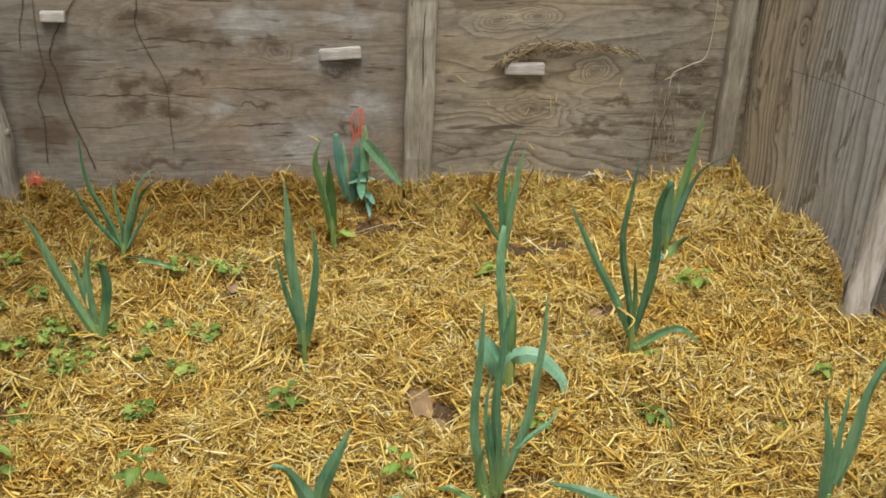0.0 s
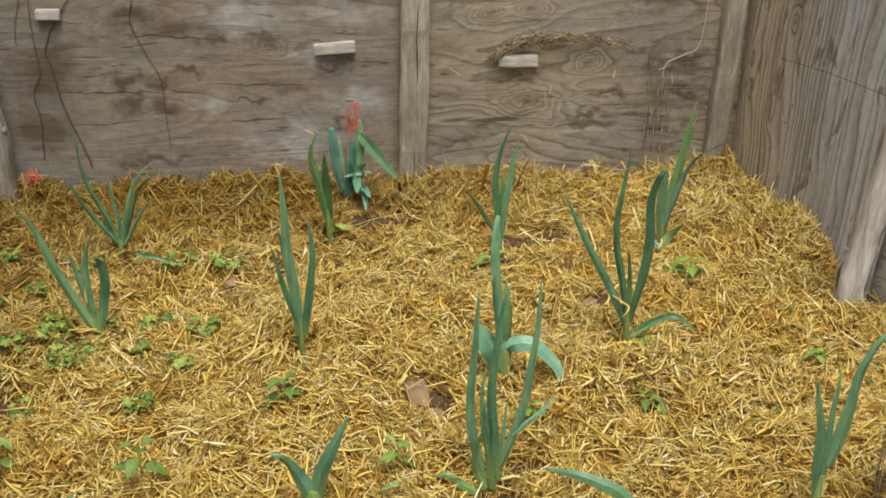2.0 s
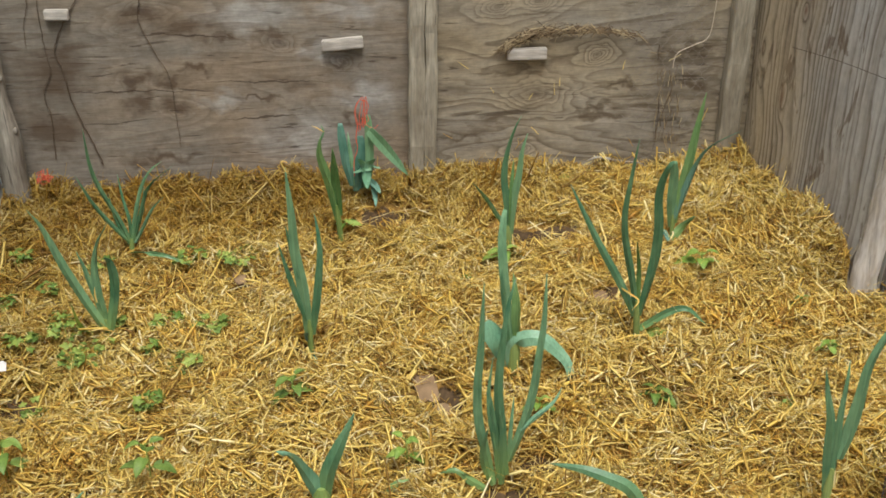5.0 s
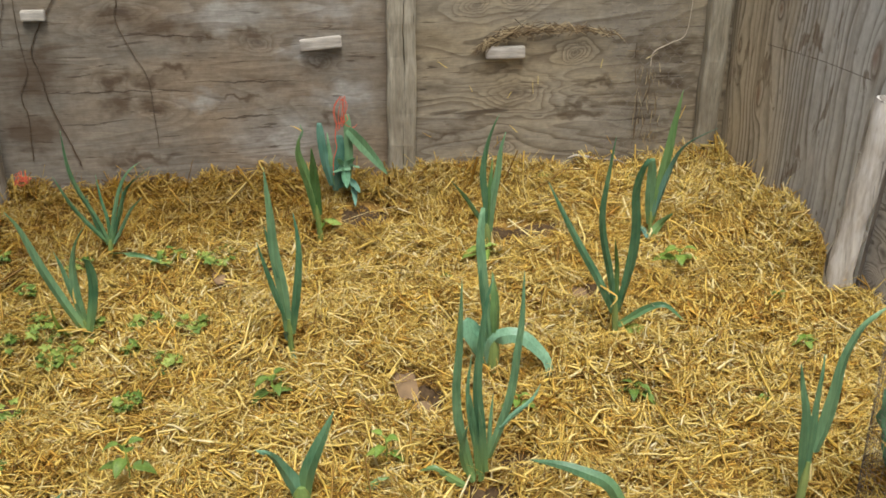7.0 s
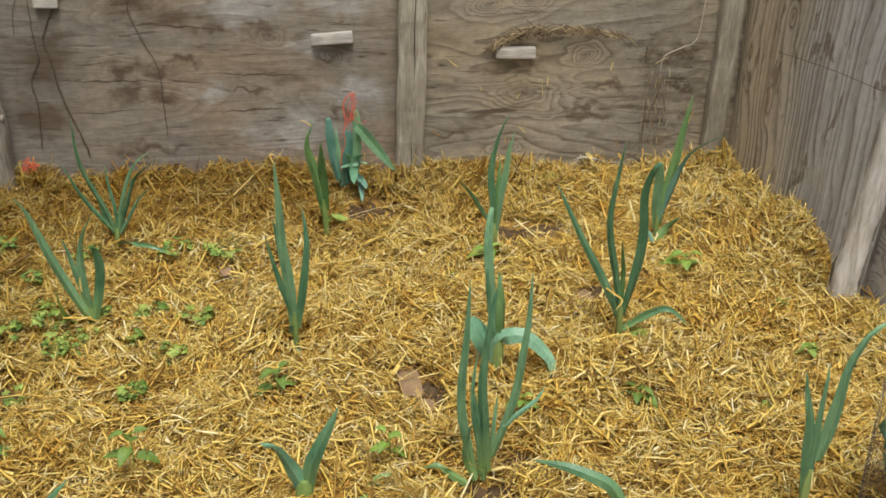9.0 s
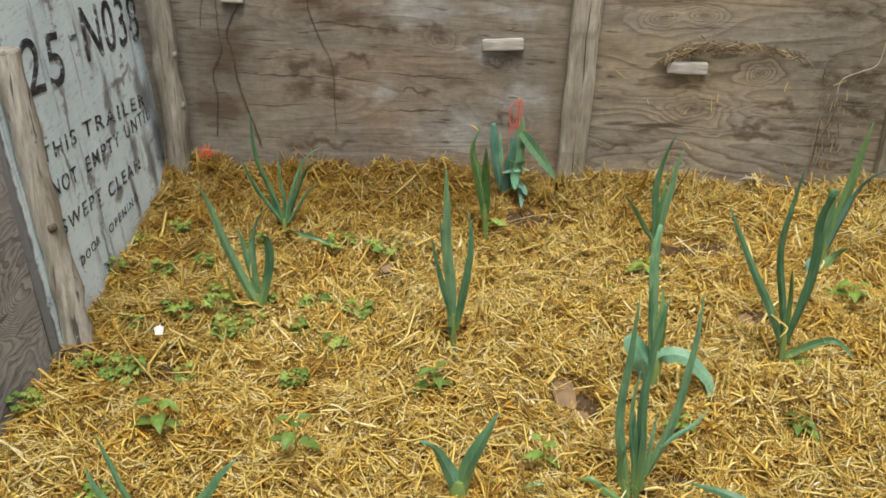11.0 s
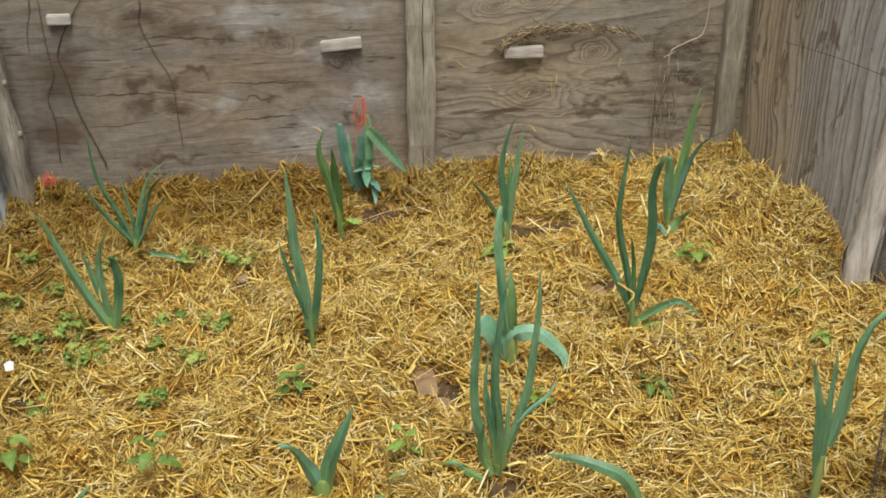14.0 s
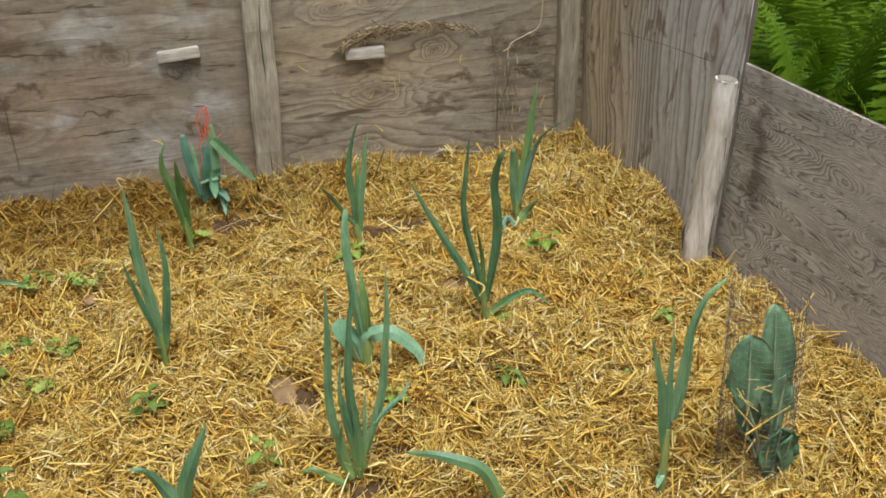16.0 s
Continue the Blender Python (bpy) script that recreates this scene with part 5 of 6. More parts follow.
SPRIGS = [(-0.76, 2.05, 0.125, "nettle", 1.3), (-0.468, 1.985, 0.105, "dark", 1.6), (-0.212, 2.315, 0.11, "dark", 1.1), (-0.10, 3.20, 0.10, "broad", 0.5), (0.028, 2.035, 0.082, "broad", 1.5),
          (0.32, 2.17, 0.075, "broad", 0.9), (0.345, 2.94, 0.115, "broad", 0.4), (0.23, 2.84, 0.037, "nettle", 0.8), (0.87, 2.82, 0.12, "broad", 0.9), (0.60, 2.25, 0.11, "dark", 0.5),
          (0.88, 2.19, 0.05, "nettle", 0.6), (0.66, 2.47, 0.05, "broad", 0.4), (1.07, 2.61, 0.055, "dark", 0.9), (1.04, 2.37, 0.075, "broad", 0.7), (-0.70, 2.49, 0.07, "nettle", 0.9),
          (0.62, 3.47, 0.045, "broad", 0.5), (0.90, 3.5, 0.06, "dark", 0.5)]
for k, (x, y, s, kind, tall) in enumerate(SPRIGS):
    sprig(x, y, s, 300 + k, kind, tall)


# ---------------------------------------------------------------- scraps on the bed
def scrap_of_card(x, y, w, d, yaw, seed):
    rnd = random.Random(seed)
    bm = bmesh.new()
    ring = []
    for k in range(14):
        a = 2 * math.pi * k / 14
        r = 1.0 / max(abs(math.cos(a)), abs(math.sin(a))) * rnd.uniform(0.86, 1.06)
        ring.append(bm.verts.new((w / 2 * r * math.cos(a), d / 2 * r * math.sin(a), rnd.uniform(-0.002, 0.004))))
    f = bm.faces.new(ring)
    ext = bmesh.ops.extrude_face_region(bm, geom=[f])
    for v in ext["geom"]:
        if isinstance(v, bmesh.types.BMVert):
            v.co.z += 0.004
    ob = new("cardboard_piece", bm_mesh("cardboard_piece", bm, cardboard))
    ob.matrix_world = pose(x, y, float(height(x, y)) + 0.001, 4, 3, yaw)
    return tagged(ob, "torn piece of damp brown cardboard showing through the straw", "cardboard")


scrap_of_card(0.088, 2.355, 0.058, 0.125, 8, 1)
scrap_of_card(0.128, 2.275, 0.06, 0.045, -18, 2)
scrap_of_card(-0.385, 2.915, 0.034, 0.085, 10, 3)
scrap_of_card(-0.335, 2.89, 0.03, 0.08, -12, 4)
scrap_of_card(0.60, 2.735, 0.13, 0.10, 8, 5)

bm = bmesh.new()
ring = [bm.verts.new(v) for v in [(-0.014, -0.012, 0), (0.012, -0.016, 0.004), (0.018, 0.01, 0.014), (0.004, 0.018, 0.02), (-0.016, 0.012, 0.012)]]
f = bm.faces.new(ring)
for v in bmesh.ops.extrude_face_region(bm, geom=[f])["geom"]:
    if isinstance(v, bmesh.types.BMVert):
        v.co.z += 0.002
tag = new("plant_tag", bm_mesh("plant_tag", bm, white_tag))
tag.matrix_world = pose(-0.906, 2.506, float(height(-0.906, 2.506)) + 0.016, 38, 10, 35) @ Matrix.Scale(0.68, 4)
tagged(tag, "small crumpled white scrap lying on the straw", "tag")


# ---------------------------------------------------------------- wire cage with a young cabbage
CAGE = (0.972, 1.778)
cz = float(height(*CAGE))
cage = thing("wire_cage", "round cage of fine rusty wire mesh round a young cabbage", "plant cage", pose(CAGE[0], CAGE[1], cz - 0.01, 2.5, -1.5, 0))
upright = tube("wire", [(0, 0, 0), (0, 0, 0.2), (0, 0, 0.432)], [0.0004] * 3, wire_metal, 4)
R = 0.071
for k in range(36):
    a = 2 * math.pi * k / 36
    part("upright_wire", upright, cage, m=pose(R * math.cos(a), R * math.sin(a), 0, 0.6 * math.sin(3 * a), 0.5 * math.cos(2 * a), 0))
hoop_pts = [(R * math.cos(2 * math.pi * k / 36) * (1 + 0.02 * math.sin(3 * k)), R * math.sin(2 * math.pi * k / 36), 0.0007 * math.sin(5 * k)) for k in range(37)]
hoop = tube("wire", hoop_pts, [0.0004] * 37, wire_metal, 4, cap=False)
for k in range(34):
    part("hoop_wire", hoop, cage, m=pose(0, 0, 0.006 + k * 0.0126, 0, 0, 7 * k))


def broad_leaf(name, length, width, mat, curl, seed):
    """A broad cabbage leaf: base at the origin, growing up local z, its face along -y."""
    rnd = random.Random(seed)
    nu, nv = 10, 14
    verts, faces = [], []
    for j in range(nv + 1):
        t = j / nv
        w = width * 0.5 * min(1, 0.3 + 1.7 * t) * math.sqrt(max(1 - max(0.0, (t - 0.55) / 0.45) ** 2.2, 0.004))
        for i in range(nu + 1):
            s = 2 * i / nu - 1
            ruffle = 0.006 * math.sin(11 * t + 4 * s + seed) * abs(s) + 0.003 * rnd.uniform(-1, 1) * abs(s)
            verts.append((w * s * (1 + 0.05 * math.sin(17 * t + seed)), -curl * length * t * t + 0.18 * w * s * s * -1 + ruffle, length * t))
    m = len(verts)
    verts += [(x, y + 0.001, z) for x, y, z in verts]
    for j in range(nv):
        for i in range(nu):
            a = j * (nu + 1) + i
            faces.append((a, a + 1, a + nu + 2, a + nu + 1))
            faces.append((m + a, m + a + nu + 1, m + a + nu + 2, m + a + 1))
    for i in range(nu):
        faces.append((i, m + i, m + i + 1, i + 1))
        b = nv * (nu + 1) + i
        faces.append((b, b + 1, m + b + 1, m + b))
    for j in range(nv):
        for i in (0, nu):
            a = j * (nu + 1) + i
            faces.append((a, a + nu + 1, m + a + nu + 1, m + a))
    return mesh_of(name, verts, faces, mat, True)


def vein(length, curl):
    return tube("midrib", [(0, -curl * length * t * t - 0.002, length * t) for t in (0, 0.2, 0.4, 0.6, 0.8, 0.95)], [0.0035, 0.003, 0.0024, 0.0018, 0.0013, 0.0008], rib_pale, 6)


cabbage = thing("cabbage_plant", "young cabbage with broad dark blue-green leaves inside the cage", "cabbage", pose(CAGE[0] + 0.012, CAGE[1], cz - 0.005))
for k, (ox, oy, oz, ln, wd, cu, rx, ry, rz) in enumerate([(0.014, -0.012, 0.085, 0.290, 0.082, -0.02, 0, -3, 5), (-0.046, -0.020, 0.160, 0.165, 0.088, 0.0, 0, -2, -8), (0.002, -0.046, 0.125, 0.125, 0.052, 0.03, 2, 2, 8),
                                                         (0.024, -0.05, 0.03, 0.10, 0.06, 0.08, 8, -6, 20), (0.002, -0.052, 0.012, 0.135, 0.080, 0.05, 6, -2, 4), (0.024, 0.025, 0.05, 0.20, 0.065, -0.05, -4, 2, 60), (-0.015, 0.020, 0.06, 0.17, 0.06, -0.04, -4, -3, -40)]):
    lf = part("leaf", broad_leaf("leaf", ln, wd, cabbage_green, cu, k), cabbage, m=pose(ox, oy, oz, rx, ry, rz))
    part("midrib", vein(ln, cu), lf, "pale green midrib")
    part("stalk", tube("stalk", [(0.003, -0.018, 0.01), (ox * 0.4, oy * 0.5 - 0.010, oz * 0.6), (ox, oy - 0.001, oz + 0.01)], [0.0042, 0.0036, 0.003], rib_pale, 6), cabbage, "pale green leaf stalk")
part("stem", tube("stem", [(0, 0, -0.02), (0, -0.01, 0.03), (0.003, -0.02, 0.06)], [0.008, 0.0075, 0.006], leek_pale, 8), cabbage)


# ---------------------------------------------------------------- on the back wall: vines, crack, string, dry grass
def vine(points, r, label):
    pts = smooth_path(points, 8)
    rnd = random.Random(len(points))
    pts = [p + Vector((rnd.uniform(-0.002, 0.002), 0, rnd.uniform(-0.002, 0.002))) for p in pts]
    return tagged(new("vine", tube("vine", pts, [0.72 * r * (1 - 0.5 * k / len(pts)) for k in range(len(pts))], vine_bark, 6, 2, 0.15)), label, "vine")


vy = BACK_Y - 0.004
vine([(-0.86, vy, 0.69), (-0.882, vy, 0.636), (-0.937, vy, 0.554), (-0.97, vy, 0.48), (-0.955, vy, 0.42), (-0.94, vy, 0.31), (-0.889, vy, 0.155), (-0.875, vy, 0.10)][::-1], 0.0035, "dark dried vine stem clinging to the plywood")
vine([(-1.0, vy, 0.66), (-0.999, vy, 0.566), (-0.999, vy, 0.489), (-0.993, vy, 0.416), (-1.024, vy, 0.345), (-1.014, vy, 0.263), (-1.023, vy, 0.129)][::-1], 0.0024, "thin dark dried vine stem on the plywood")
vine([(-0.69, vy, 0.68), (-0.695, vy, 0.63), (-0.705, vy, 0.573), (-0.676, vy, 0.486), (-0.632, vy, 0.387), (-0.625, vy, 0.287), (-0.622, vy, 0.152)], 0.0024, "thin dark dried vine stem on the plywood")
vine([(-1.028, vy, 0.67), (-1.03, vy, 0.624), (-1.05, vy, 0.56), (-1.054, vy, 0.492)], 0.002, "thin dark dried vine stem on the plywood")

string_pts = [(1.108, vy - 0.01, 0.72), (1.105, vy - 0.01, 0.643), (1.101, vy - 0.01, 0.554), (1.087, vy - 0.01, 0.462), (1.041, vy - 0.01, 0.436), (0.988, vy - 0.01, 0.409), (0.978, vy - 0.01, 0.362)]
tagged(new("string", tube("string", smooth_path(string_pts, 8), [0.0015] * (8 * 6 + 1), pale_string, 6)), "pale loose string hanging on the plywood by the corner post", "string")


def netting(x0, x1, z0, z1, label):
    """Hexagonal wire netting hung flat on the back boards: one mesh of thin twisted strands."""
    verts, faces = [], []
    rnd = random.Random(2)
    w, hh, tw = 0.034, 0.028, 0.010

    def strand(p, q):
        i = len(verts)
        d = Vector((q[0] - p[0], 0, q[1] - p[1])).normalized()
        u = Vector((-d.z, 0, d.x)) * 0.00055
        for (x, z) in (p, q):
            y = BACK_Y - 0.006 - 0.004 * math.sin(9 * x + 7 * z) ** 2
            c = Vector((x, y, z))
            verts.extend([c + u, c - u, c + Vector((0, -0.0009, 0))])
        for e in range(3):
            faces.append((i + e, i + (e + 1) % 3, i + 3 + (e + 1) % 3, i + 3 + e))

    rows, cols = int((z1 - z0) / (hh / 2 + tw)), int((x1 - x0) / w)
    for r in range(rows):
        for c in range(cols):
            x = x0 + (c + 0.5 * (r % 2)) * w + 0.003 * math.sin(5 * r)
            z = z0 + r * (hh / 2 + tw) + 0.003 * math.sin(3 * c)
            strand((x, z), (x, z + tw))
            strand((x, z + tw), (x - w / 2, z + tw + hh / 2))
            strand((x, z + tw), (x + w / 2, z + tw + hh / 2))
    ob = new("wire_netting", mesh_of("wire_netting", verts, faces, wire_metal))
    return tagged(ob, label, "wire netting")


# a shadow line across the right sheet, drawn as a thin dark strand
shadow_line = [(1.258, 3.32, 0.49), (1.276, 3.02, 0.525), (1.297, 2.74, 0.545)]
tagged(new("wire", tube("wire", smooth_path(shadow_line, 5), [0.0007] * 11, vine_bark, 5)), "thin dark strand standing in for a shadow line on the plywood sheet", "wire")
twig = [(0.71, 3.565, 0.062), (0.74, 3.56, 0.074), (0.78, 3.555, 0.066), (0.83, 3.55, 0.058), (0.875, 3.545, 0.056), (0.90, 3.54, 0.045)]
tagged(new("root", tube("root", smooth_path(twig, 5), [0.004, 0.006, 0.007, 0.006, 0.007, 0.008, 0.007, 0.006, 0.007, 0.009, 0.01, 0.009, 0.008, 0.008, 0.007, 0.006, 0.005, 0.004, 0.004, 0.003, 0.003, 0.003, 0.002, 0.002, 0.002, 0.002], wood_pole, 8, 5, 0.2, flat=0.6)),
       "pale dry root lying on the straw by the plywood", "root")
netting(0.84, 1.14, 0.04, 0.75, "rusty hexagonal wire netting on the plywood beside the corner post")


# ---------------------------------------------------------------- straw
def strands(name, centre, direction, normal, length, width, mat, bend, label, steps=(-0.5, 0.0, 0.5), flat=0.3):
    """Many small three-sided stalks in one mesh. centre, direction, normal: n x 3; length, width, bend: n."""
    n = len(length)
    d = direction / np.linalg.norm(direction, axis=1, keepdims=True)
    s = np.cross(normal, d)
    s /= np.linalg.norm(s, axis=1, keepdims=True)
    u = np.cross(d, s)
    rings = []
    for t in steps:
        c = centre + d * (length * t)[:, None] + u * (bend * length * (0.25 - t * t))[:, None] + s * (bend * length * 0.7 * (0.25 - t * t))[:, None]
        w = (width * (1.0 if t < 0.4 else 0.6))[:, None]
        rings.append(np.stack([c - s * w * 0.5, c + s * w * 0.5, c + u * w * flat], 1))
    verts = np.concatenate(rings, 1).reshape(-1, 3)
    quads = []
    for r in range(len(steps) - 1):
        for e in range(3):
            a, b = r * 3 + e, r * 3 + (e + 1) % 3
            quads.append((a, b, b + 3, a + 3))
    idx = (np.arange(n)[:, None, None] * (3 * len(steps)) + np.array(quads)[None]).reshape(-1)
    me = bpy.data.meshes.new(name)
    me.vertices.add(len(verts))
    me.vertices.foreach_set("co", verts.astype(np.float32).ravel())
    me.loops.add(len(idx))
    me.loops.foreach_set("vertex_index", idx.astype(np.int32))
    me.polygons.add(len(idx) // 4)
    me.polygons.foreach_set("loop_start", np.arange(0, len(idx), 4, dtype=np.int32))
    me.update(calc_edges=True)
    me.materials.append(mat)
    ob = new(name, me)
    return tagged(ob, label, "straw", kind="stuff")


CARDS = [(0.083, 2.385, 0.032), (0.088, 2.34, 0.034), (0.140, 2.272, 0.032), (-0.385, 2.915, 0.034), (-0.335, 2.89, 0.03), (0.60, 2.735, 0.055)]


def spread_straw(name, count, seed, sizes, widths, steps, flat, low, high, label, mat, tufts=False):
    """sizes: median, spread and limits of the stalks' length; low, high: where in the layer they lie."""
    rng = np.random.default_rng(seed)
    y = np.concatenate([rng.uniform(1.45, 3.59, count), rng.uniform(-0.38, 1.5, count // 9)])
    x = rng.uniform(-1.21, 1.62, len(y))
    keep = (x < right_wall_x(y) - 0.006) & (x > left_edge(y))
    tuft = np.repeat(rng.uniform(-1.6, 1.6, len(x) // 9 + 1), 9)[:len(x)]
    if tufts:
        first = np.repeat(np.arange(0, len(x), 9), 9)[:len(x)]
        x, y = x[first] + rng.normal(0, 0.02, len(x)), y[first] + rng.normal(0, 0.02, len(x))
        y = np.minimum(y, 3.59)
        keep = keep[first] & (x < right_wall_x(y) - 0.006) & (x > left_edge(y))
    open_soil = np.zeros(len(x))
    for cx, cy, r in SOIL_AND_SHADE:
        open_soil = np.maximum(open_soil, near(x, y, cx, cy, r) * (1 if r < 0.08 else 1.9))
    keep &= rng.uniform(0, 1, len(x)) > np.clip(open_soil * 1.5 - 0.2, 0, 0.97)
    for cx, cy, r in CARDS:
        keep &= (np.hypot(x - cx, y - cy) > r) | (rng.uniform(0, 1, len(x)) < 0.09)
    x, y, tuft = x[keep], y[keep], tuft[keep]
    n = len(x)
    e = 0.01
    nx, ny = -(height(x + e, y) - height(x - e, y)) / (2 * e), -(height(x, y + e) - height(x, y - e)) / (2 * e)
    normal = np.stack([nx, ny, np.ones(n)], 1)
    normal /= np.linalg.norm(normal, axis=1, keepdims=True)
    swirl = 1.2 * np.sin(3.1 * x + 2.0 * np.sin(2.3 * y)) + 1.1 * np.cos(2.7 * y + 1.0) + 0.8 * np.sin(9 * x - 7 * y)
    ang = swirl + tuft + rng.normal(0, 0.3, n) if tufts else swirl + rng.normal(0, 0.95, n)
    bank = np.exp(-((3.6 - y) / 0.2) ** 2) + near(x, y, 1.25, 3.0, 0.25)
    pitch = rng.normal(0, 0.33, n) * (1 + bank)
    tang = np.stack([np.cos(ang), np.sin(ang), np.zeros(n)], 1)
    tang -= normal * (tang * normal).sum(1, keepdims=True)
    direction = tang + normal * np.tan(np.clip(pitch, -0.9, 0.9))[:, None]
    length = np.clip(rng.lognormal(np.log(sizes[0]), sizes[1], n), sizes[2], sizes[3])
    width = rng.uniform(widths[0], widths[1], n) * np.clip(rng.lognormal(-0.1, 0.42, n), 0.4, 2.6)
    centre = np.stack([x, y, height(x, y) + rng.uniform(low, high, n)], 1)
    # the ends stay inside the boards
    end = 0.5 * length * np.abs(np.cos(ang))
    centre[:, 0] = np.minimum(centre[:, 0], right_wall_x(y) - 0.004 - end)
    centre[:, 0] = np.maximum(centre[:, 0], left_edge(y) + 0.004 + end)
    centre[:, 1] = np.minimum(centre[:, 1], 3.592 - 0.5 * length * np.abs(np.sin(ang)))
    strands(name, centre, direction, normal, length, width, mat, rng.normal(0, 0.32, n), label, steps, flat)


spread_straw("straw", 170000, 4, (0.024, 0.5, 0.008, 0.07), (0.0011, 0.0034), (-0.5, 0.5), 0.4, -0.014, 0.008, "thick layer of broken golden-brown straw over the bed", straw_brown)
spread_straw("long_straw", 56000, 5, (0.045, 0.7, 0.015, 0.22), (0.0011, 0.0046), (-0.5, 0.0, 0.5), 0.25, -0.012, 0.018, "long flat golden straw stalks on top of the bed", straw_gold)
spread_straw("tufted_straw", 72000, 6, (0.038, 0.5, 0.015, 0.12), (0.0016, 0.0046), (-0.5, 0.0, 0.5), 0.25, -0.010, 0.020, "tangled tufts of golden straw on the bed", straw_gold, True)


def dry_grass():
    """Dry grass caught along an arch in the plywood, and hanging wisps."""
    rng = np.random.default_rng(9)
    n = 430
    t = rng.beta(1.1, 1.9, n)
    arch_t = np.array([0.0, 0.1, 0.25, 0.6, 0.85, 1.0])
    ax = np.interp(t, arch_t, [0.415, 0.456, 0.527, 0.72, 0.852, 0.94])
    az = np.interp(t, arch_t, [0.436, 0.465, 0.494, 0.497, 0.476, 0.41])
    sl = np.interp(t, arch_t, [0.6, 0.5, 0.15, 0.0, -0.3, -0.9])
    thick = np.interp(t, [0, 0.15, 0.4, 0.62, 1.0], [0.003, 0.006, 0.010, 0.004, 0.003])
    ang = np.arctan(sl) + rng.normal(0, 0.5, n)
    centre = np.stack([ax + rng.normal(0, 0.008, n), 3.594 - rng.uniform(0, 0.02, n), az + rng.normal(0, 1, n) * thick], 1)
    direction = np.stack([np.cos(ang), rng.normal(0, 0.15, n), np.sin(ang)], 1)
    wx = rng.uniform(0.93, 1.02, 70)
    centre2 = np.stack([wx, 3.59 - rng.uniform(0, 0.012, 70), rng.uniform(0.1, 0.36, 70)], 1)
    a2 = np.pi / 2 + rng.normal(0, 0.18, 70)
    d2 = np.stack([np.cos(a2), np.zeros(70), np.sin(a2)], 1)
    centre3 = np.stack([rng.uniform(0.15, 1.1, 14), np.full(14, 3.588), rng.uniform(0.1, 0.4, 14)], 1)
    a3 = np.pi / 2 + rng.normal(0, 0.6, 14)
    d3 = np.stack([np.cos(a3), np.zeros(14), np.sin(a3)], 1)
    strands("wall_straw", centre3, d3, np.tile([0.0, -1.0, 0.02], (14, 1)), rng.uniform(0.02, 0.05, 14), rng.uniform(0.0015, 0.003, 14), straw_gold, rng.normal(0, 0.2, 14),
            "single straws stuck to the plywood")
    c, d = np.concatenate([centre, centre2]), np.concatenate([direction, d2])
    m = len(c)
    strands("dry_grass", c, d, np.tile([0.0, -1.0, 0.02], (m, 1)), rng.uniform(0.02, 0.06, m), rng.uniform(0.001, 0.0026, m), dead_grass, rng.normal(0, 0.2, m),
            "dry brown grass caught in an arch on the plywood")


def dead_grass_material():
    m, n, l, b = material("dead_grass", 0.9, 0.1)
    geo = n.new("ShaderNodeNewGeometry")
    l.new(ramp(n, l, geo.outputs["Random Per Island"], [(0.0, (0.05, 0.034, 0.022)), (0.5, (0.19, 0.135, 0.08)), (0.8, (0.42, 0.33, 0.19)), (1.0, (0.62, 0.52, 0.32))]), b.inputs["Base Color"])
    return m


dead_grass = dead_grass_material()
dry_grass()


def caught_straw():
    """Straw caught in the wire of the cage and leaning on its rim."""
    rng = np.random.default_rng(12)
    n = 70
    a, z = rng.uniform(0, 6.28, n), rng.uniform(0.0, 1.0, n) ** 2 * 0.30 + 0.01
    a[:45] = rng.normal(3.7, 0.6, 45)
    r = rng.uniform(0.05, 0.072, n)
    centre = np.stack([CAGE[0] + r * np.cos(a), CAGE[1] + r * np.sin(a), cz + z], 1)
    direction = np.stack([rng.normal(0, 0.5, n), rng.normal(0, 0.5, n), rng.normal(0, 0.8, n)], 1)
    length, width = rng.uniform(0.02, 0.07, n), rng.uniform(0.0015, 0.0035, n)
    centre[:3] = [(CAGE[0] - 0.02, CAGE[1] - 0.075, cz + 0.165), (CAGE[0] + 0.06, CAGE[1] - 0.03, cz + 0.375), (CAGE[0] + 0.085, CAGE[1], cz + 0.35)]
    direction[:3] = [(0.8, 0.05, 0.4), (0.5, 0.2, 0.6), (0.7, 0.1, -0.8)]
    length[:3], width[:3] = (0.10, 0.05, 0.06), (0.004, 0.004, 0.003)
    strands("caught_straw", centre, direction, np.tile([0.1, -1.0, 0.2], (n, 1)), length, width, straw_gold, rng.normal(0, 0.2, n), "loose straw caught in the wire cage")


caught_straw()


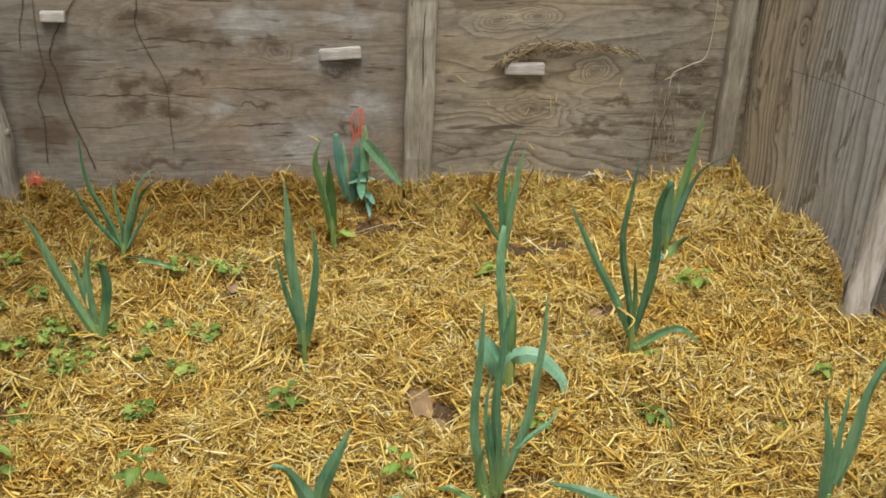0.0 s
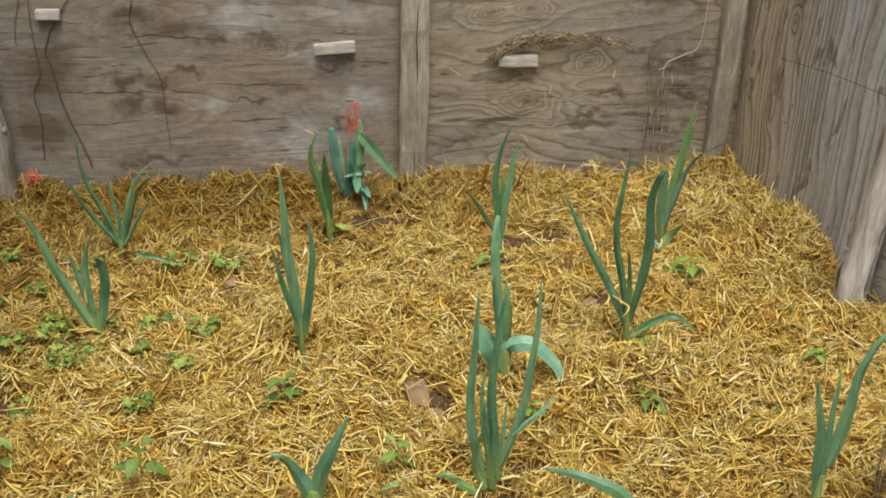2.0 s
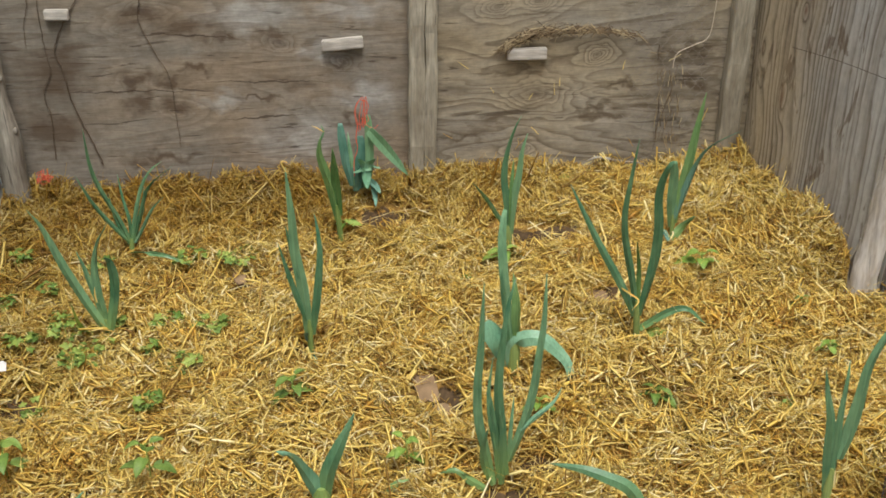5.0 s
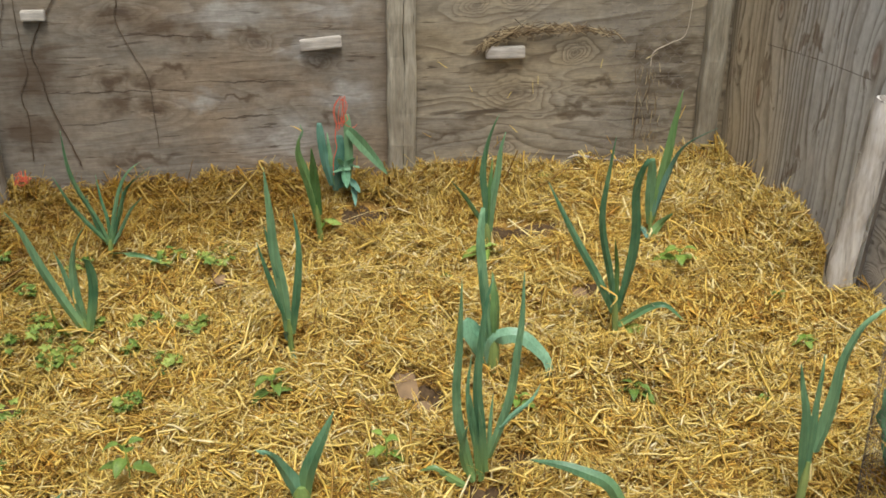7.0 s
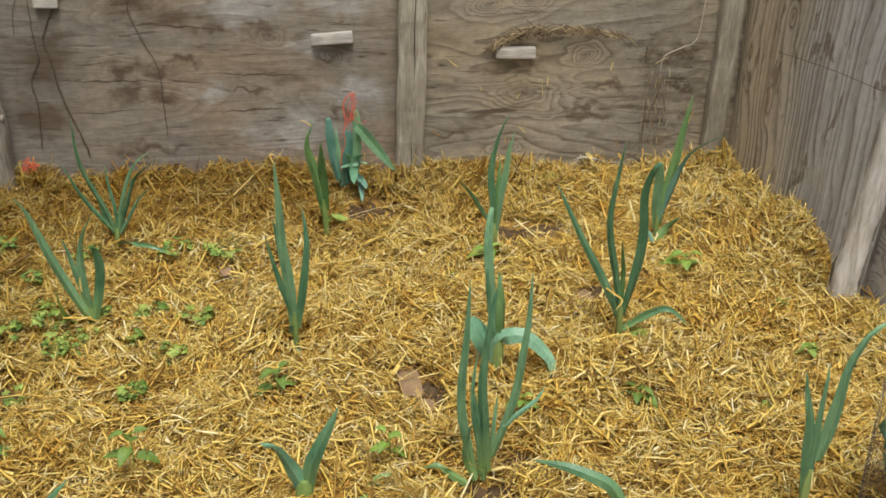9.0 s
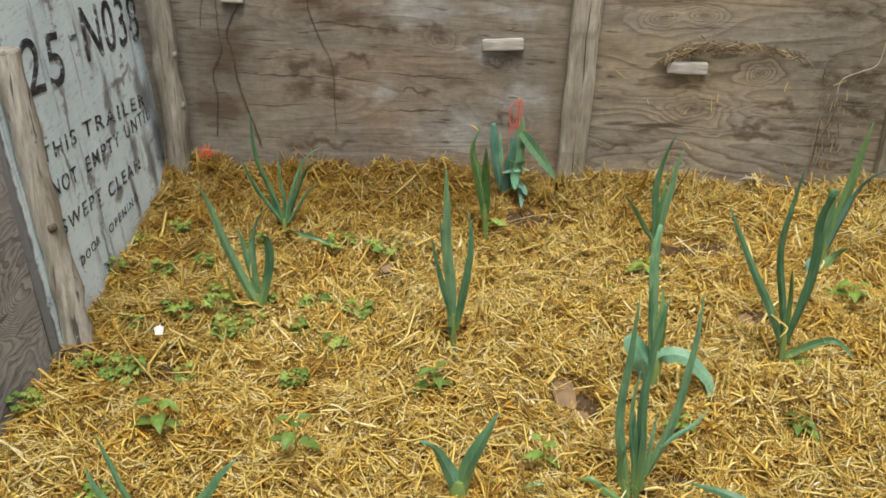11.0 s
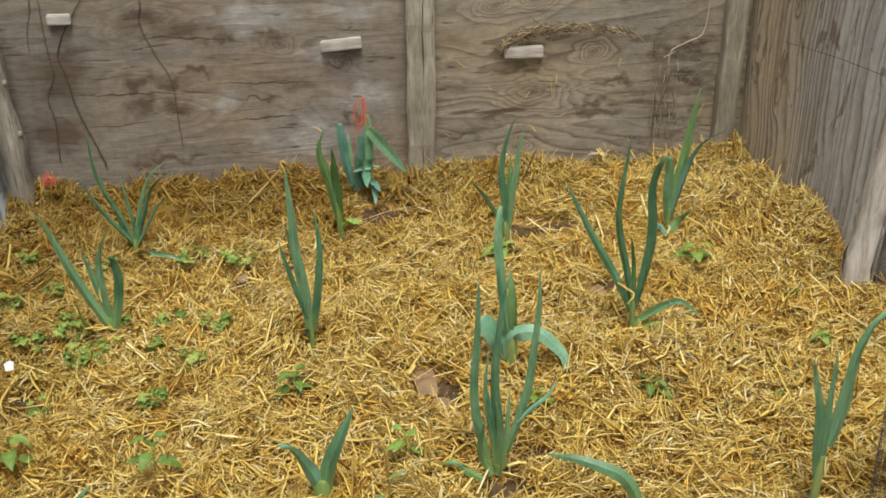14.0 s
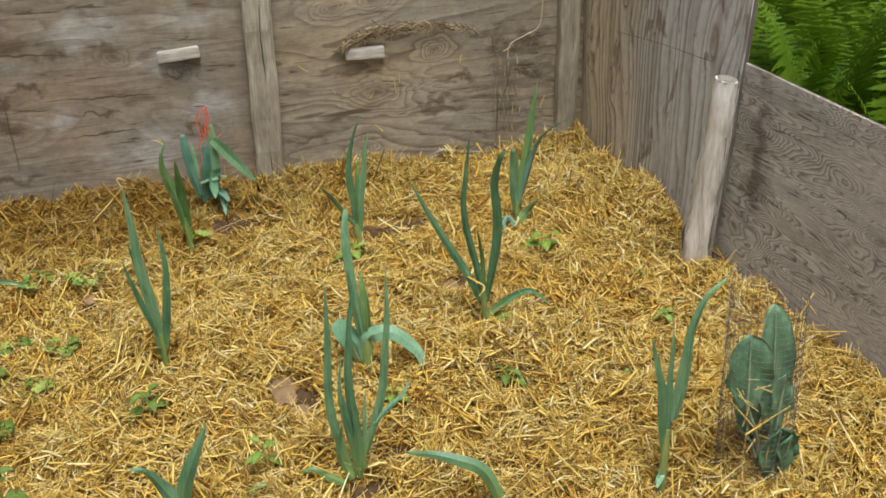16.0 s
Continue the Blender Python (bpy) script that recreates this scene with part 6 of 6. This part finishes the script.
# ---------------------------------------------------------------- ferns and leaves outside the boards
def frond(length, seed):
    """An arching fern frond: a stalk with pairs of toothed leaflets. Root at the origin, bending along local x."""
    rnd = random.Random(seed)
    verts, faces = [], []
    n = 38
    pts = []
    for k in range(n + 1):
        t = k / n
        pts.append(Vector((length * (0.05 * t + 0.22 * t * t), 0.02 * math.sin(3 * t + seed), length * (1.0 * t - 0.13 * t * t * t))))
    for k in range(n):
        i = len(verts)
        r = 0.0022 * (1 - 0.8 * k / n)
        for p in (pts[k], pts[k + 1]):
            verts += [p + Vector((0, -r, 0)), p + Vector((0, r, 0)), p + Vector((r, 0, r))]
        faces += [(i, i + 1, i + 4, i + 3), (i + 1, i + 2, i + 5, i + 4), (i + 2, i, i + 3, i + 5)]
    for k in range(3, n + 1):
        t = k / n
        ln = length * 0.15 * math.sin(math.pi * min(1, 0.1 + t * 0.9)) ** 0.8 * rnd.uniform(0.9, 1.1) + 0.004
        d = (pts[k] - pts[k - 1]).normalized()
        for sgn in (-1, 1):
            out = (Vector((0, sgn, 0)) + d * 0.35 + Vector((0, 0, rnd.uniform(-0.25, 0.05)))).normalized()
            teeth = 7
            i = len(verts)
            for q in range(teeth + 1):
                s = q / teeth
                w = 0.085 * ln * (1 - s ** 1.5) * (1.25 if q % 2 else 0.7) + 0.0008
                c = pts[k] + out * ln * s + Vector((0, 0, -0.15 * ln * s * s))
                verts += [c + d * w, c - d * w]
            for q in range(teeth):
                a = i + 2 * q
                faces.append((a, a + 1, a + 3, a + 2))
    return mesh_of("frond", verts, faces, fern_green)


FRONDS = [frond(0.75, s) for s in range(5)]
rf = random.Random(21)


def fern(x, y, size):
    ob = thing("fern", "lush bright green fern with arching fronds outside the boards", "fern", pose(x, y, -0.09), "ferns behind the boards")
    n = rf.randrange(9, 13)
    for k in range(n):
        s = size * rf.uniform(0.75, 1.15)
        part("frond", FRONDS[rf.randrange(5)], ob, m=pose(0.02 * math.cos(k), 0.02 * math.sin(k), 0, rf.uniform(-10, 10), rf.uniform(-14, 6), 360 * k / n + rf.uniform(-18, 18)) @ Matrix.Scale(s, 4))
    return ob


for row in range(6):
    for col in range(9):
        x, y = 1.78 + 0.27 * row + rf.uniform(-0.1, 0.1), 2.0 + 0.30 * col + rf.uniform(-0.1, 0.1)
        if x > right_wall_x(min(y, 3.6)) + 0.42:
            fern(x, y, rf.uniform(0.8, 1.1) + 0.05 * row)
for x, y in [(-1.5, 2.25), (-1.55, 2.6), (-1.7, 2.0), (-1.6, 2.95), (-1.95, 2.5), (-2.05, 3.1), (-2.0, 3.6), (-2.4, 3.4), (-2.45, 2.8)]:
    fern(x, y, rf.uniform(0.8, 1.1))
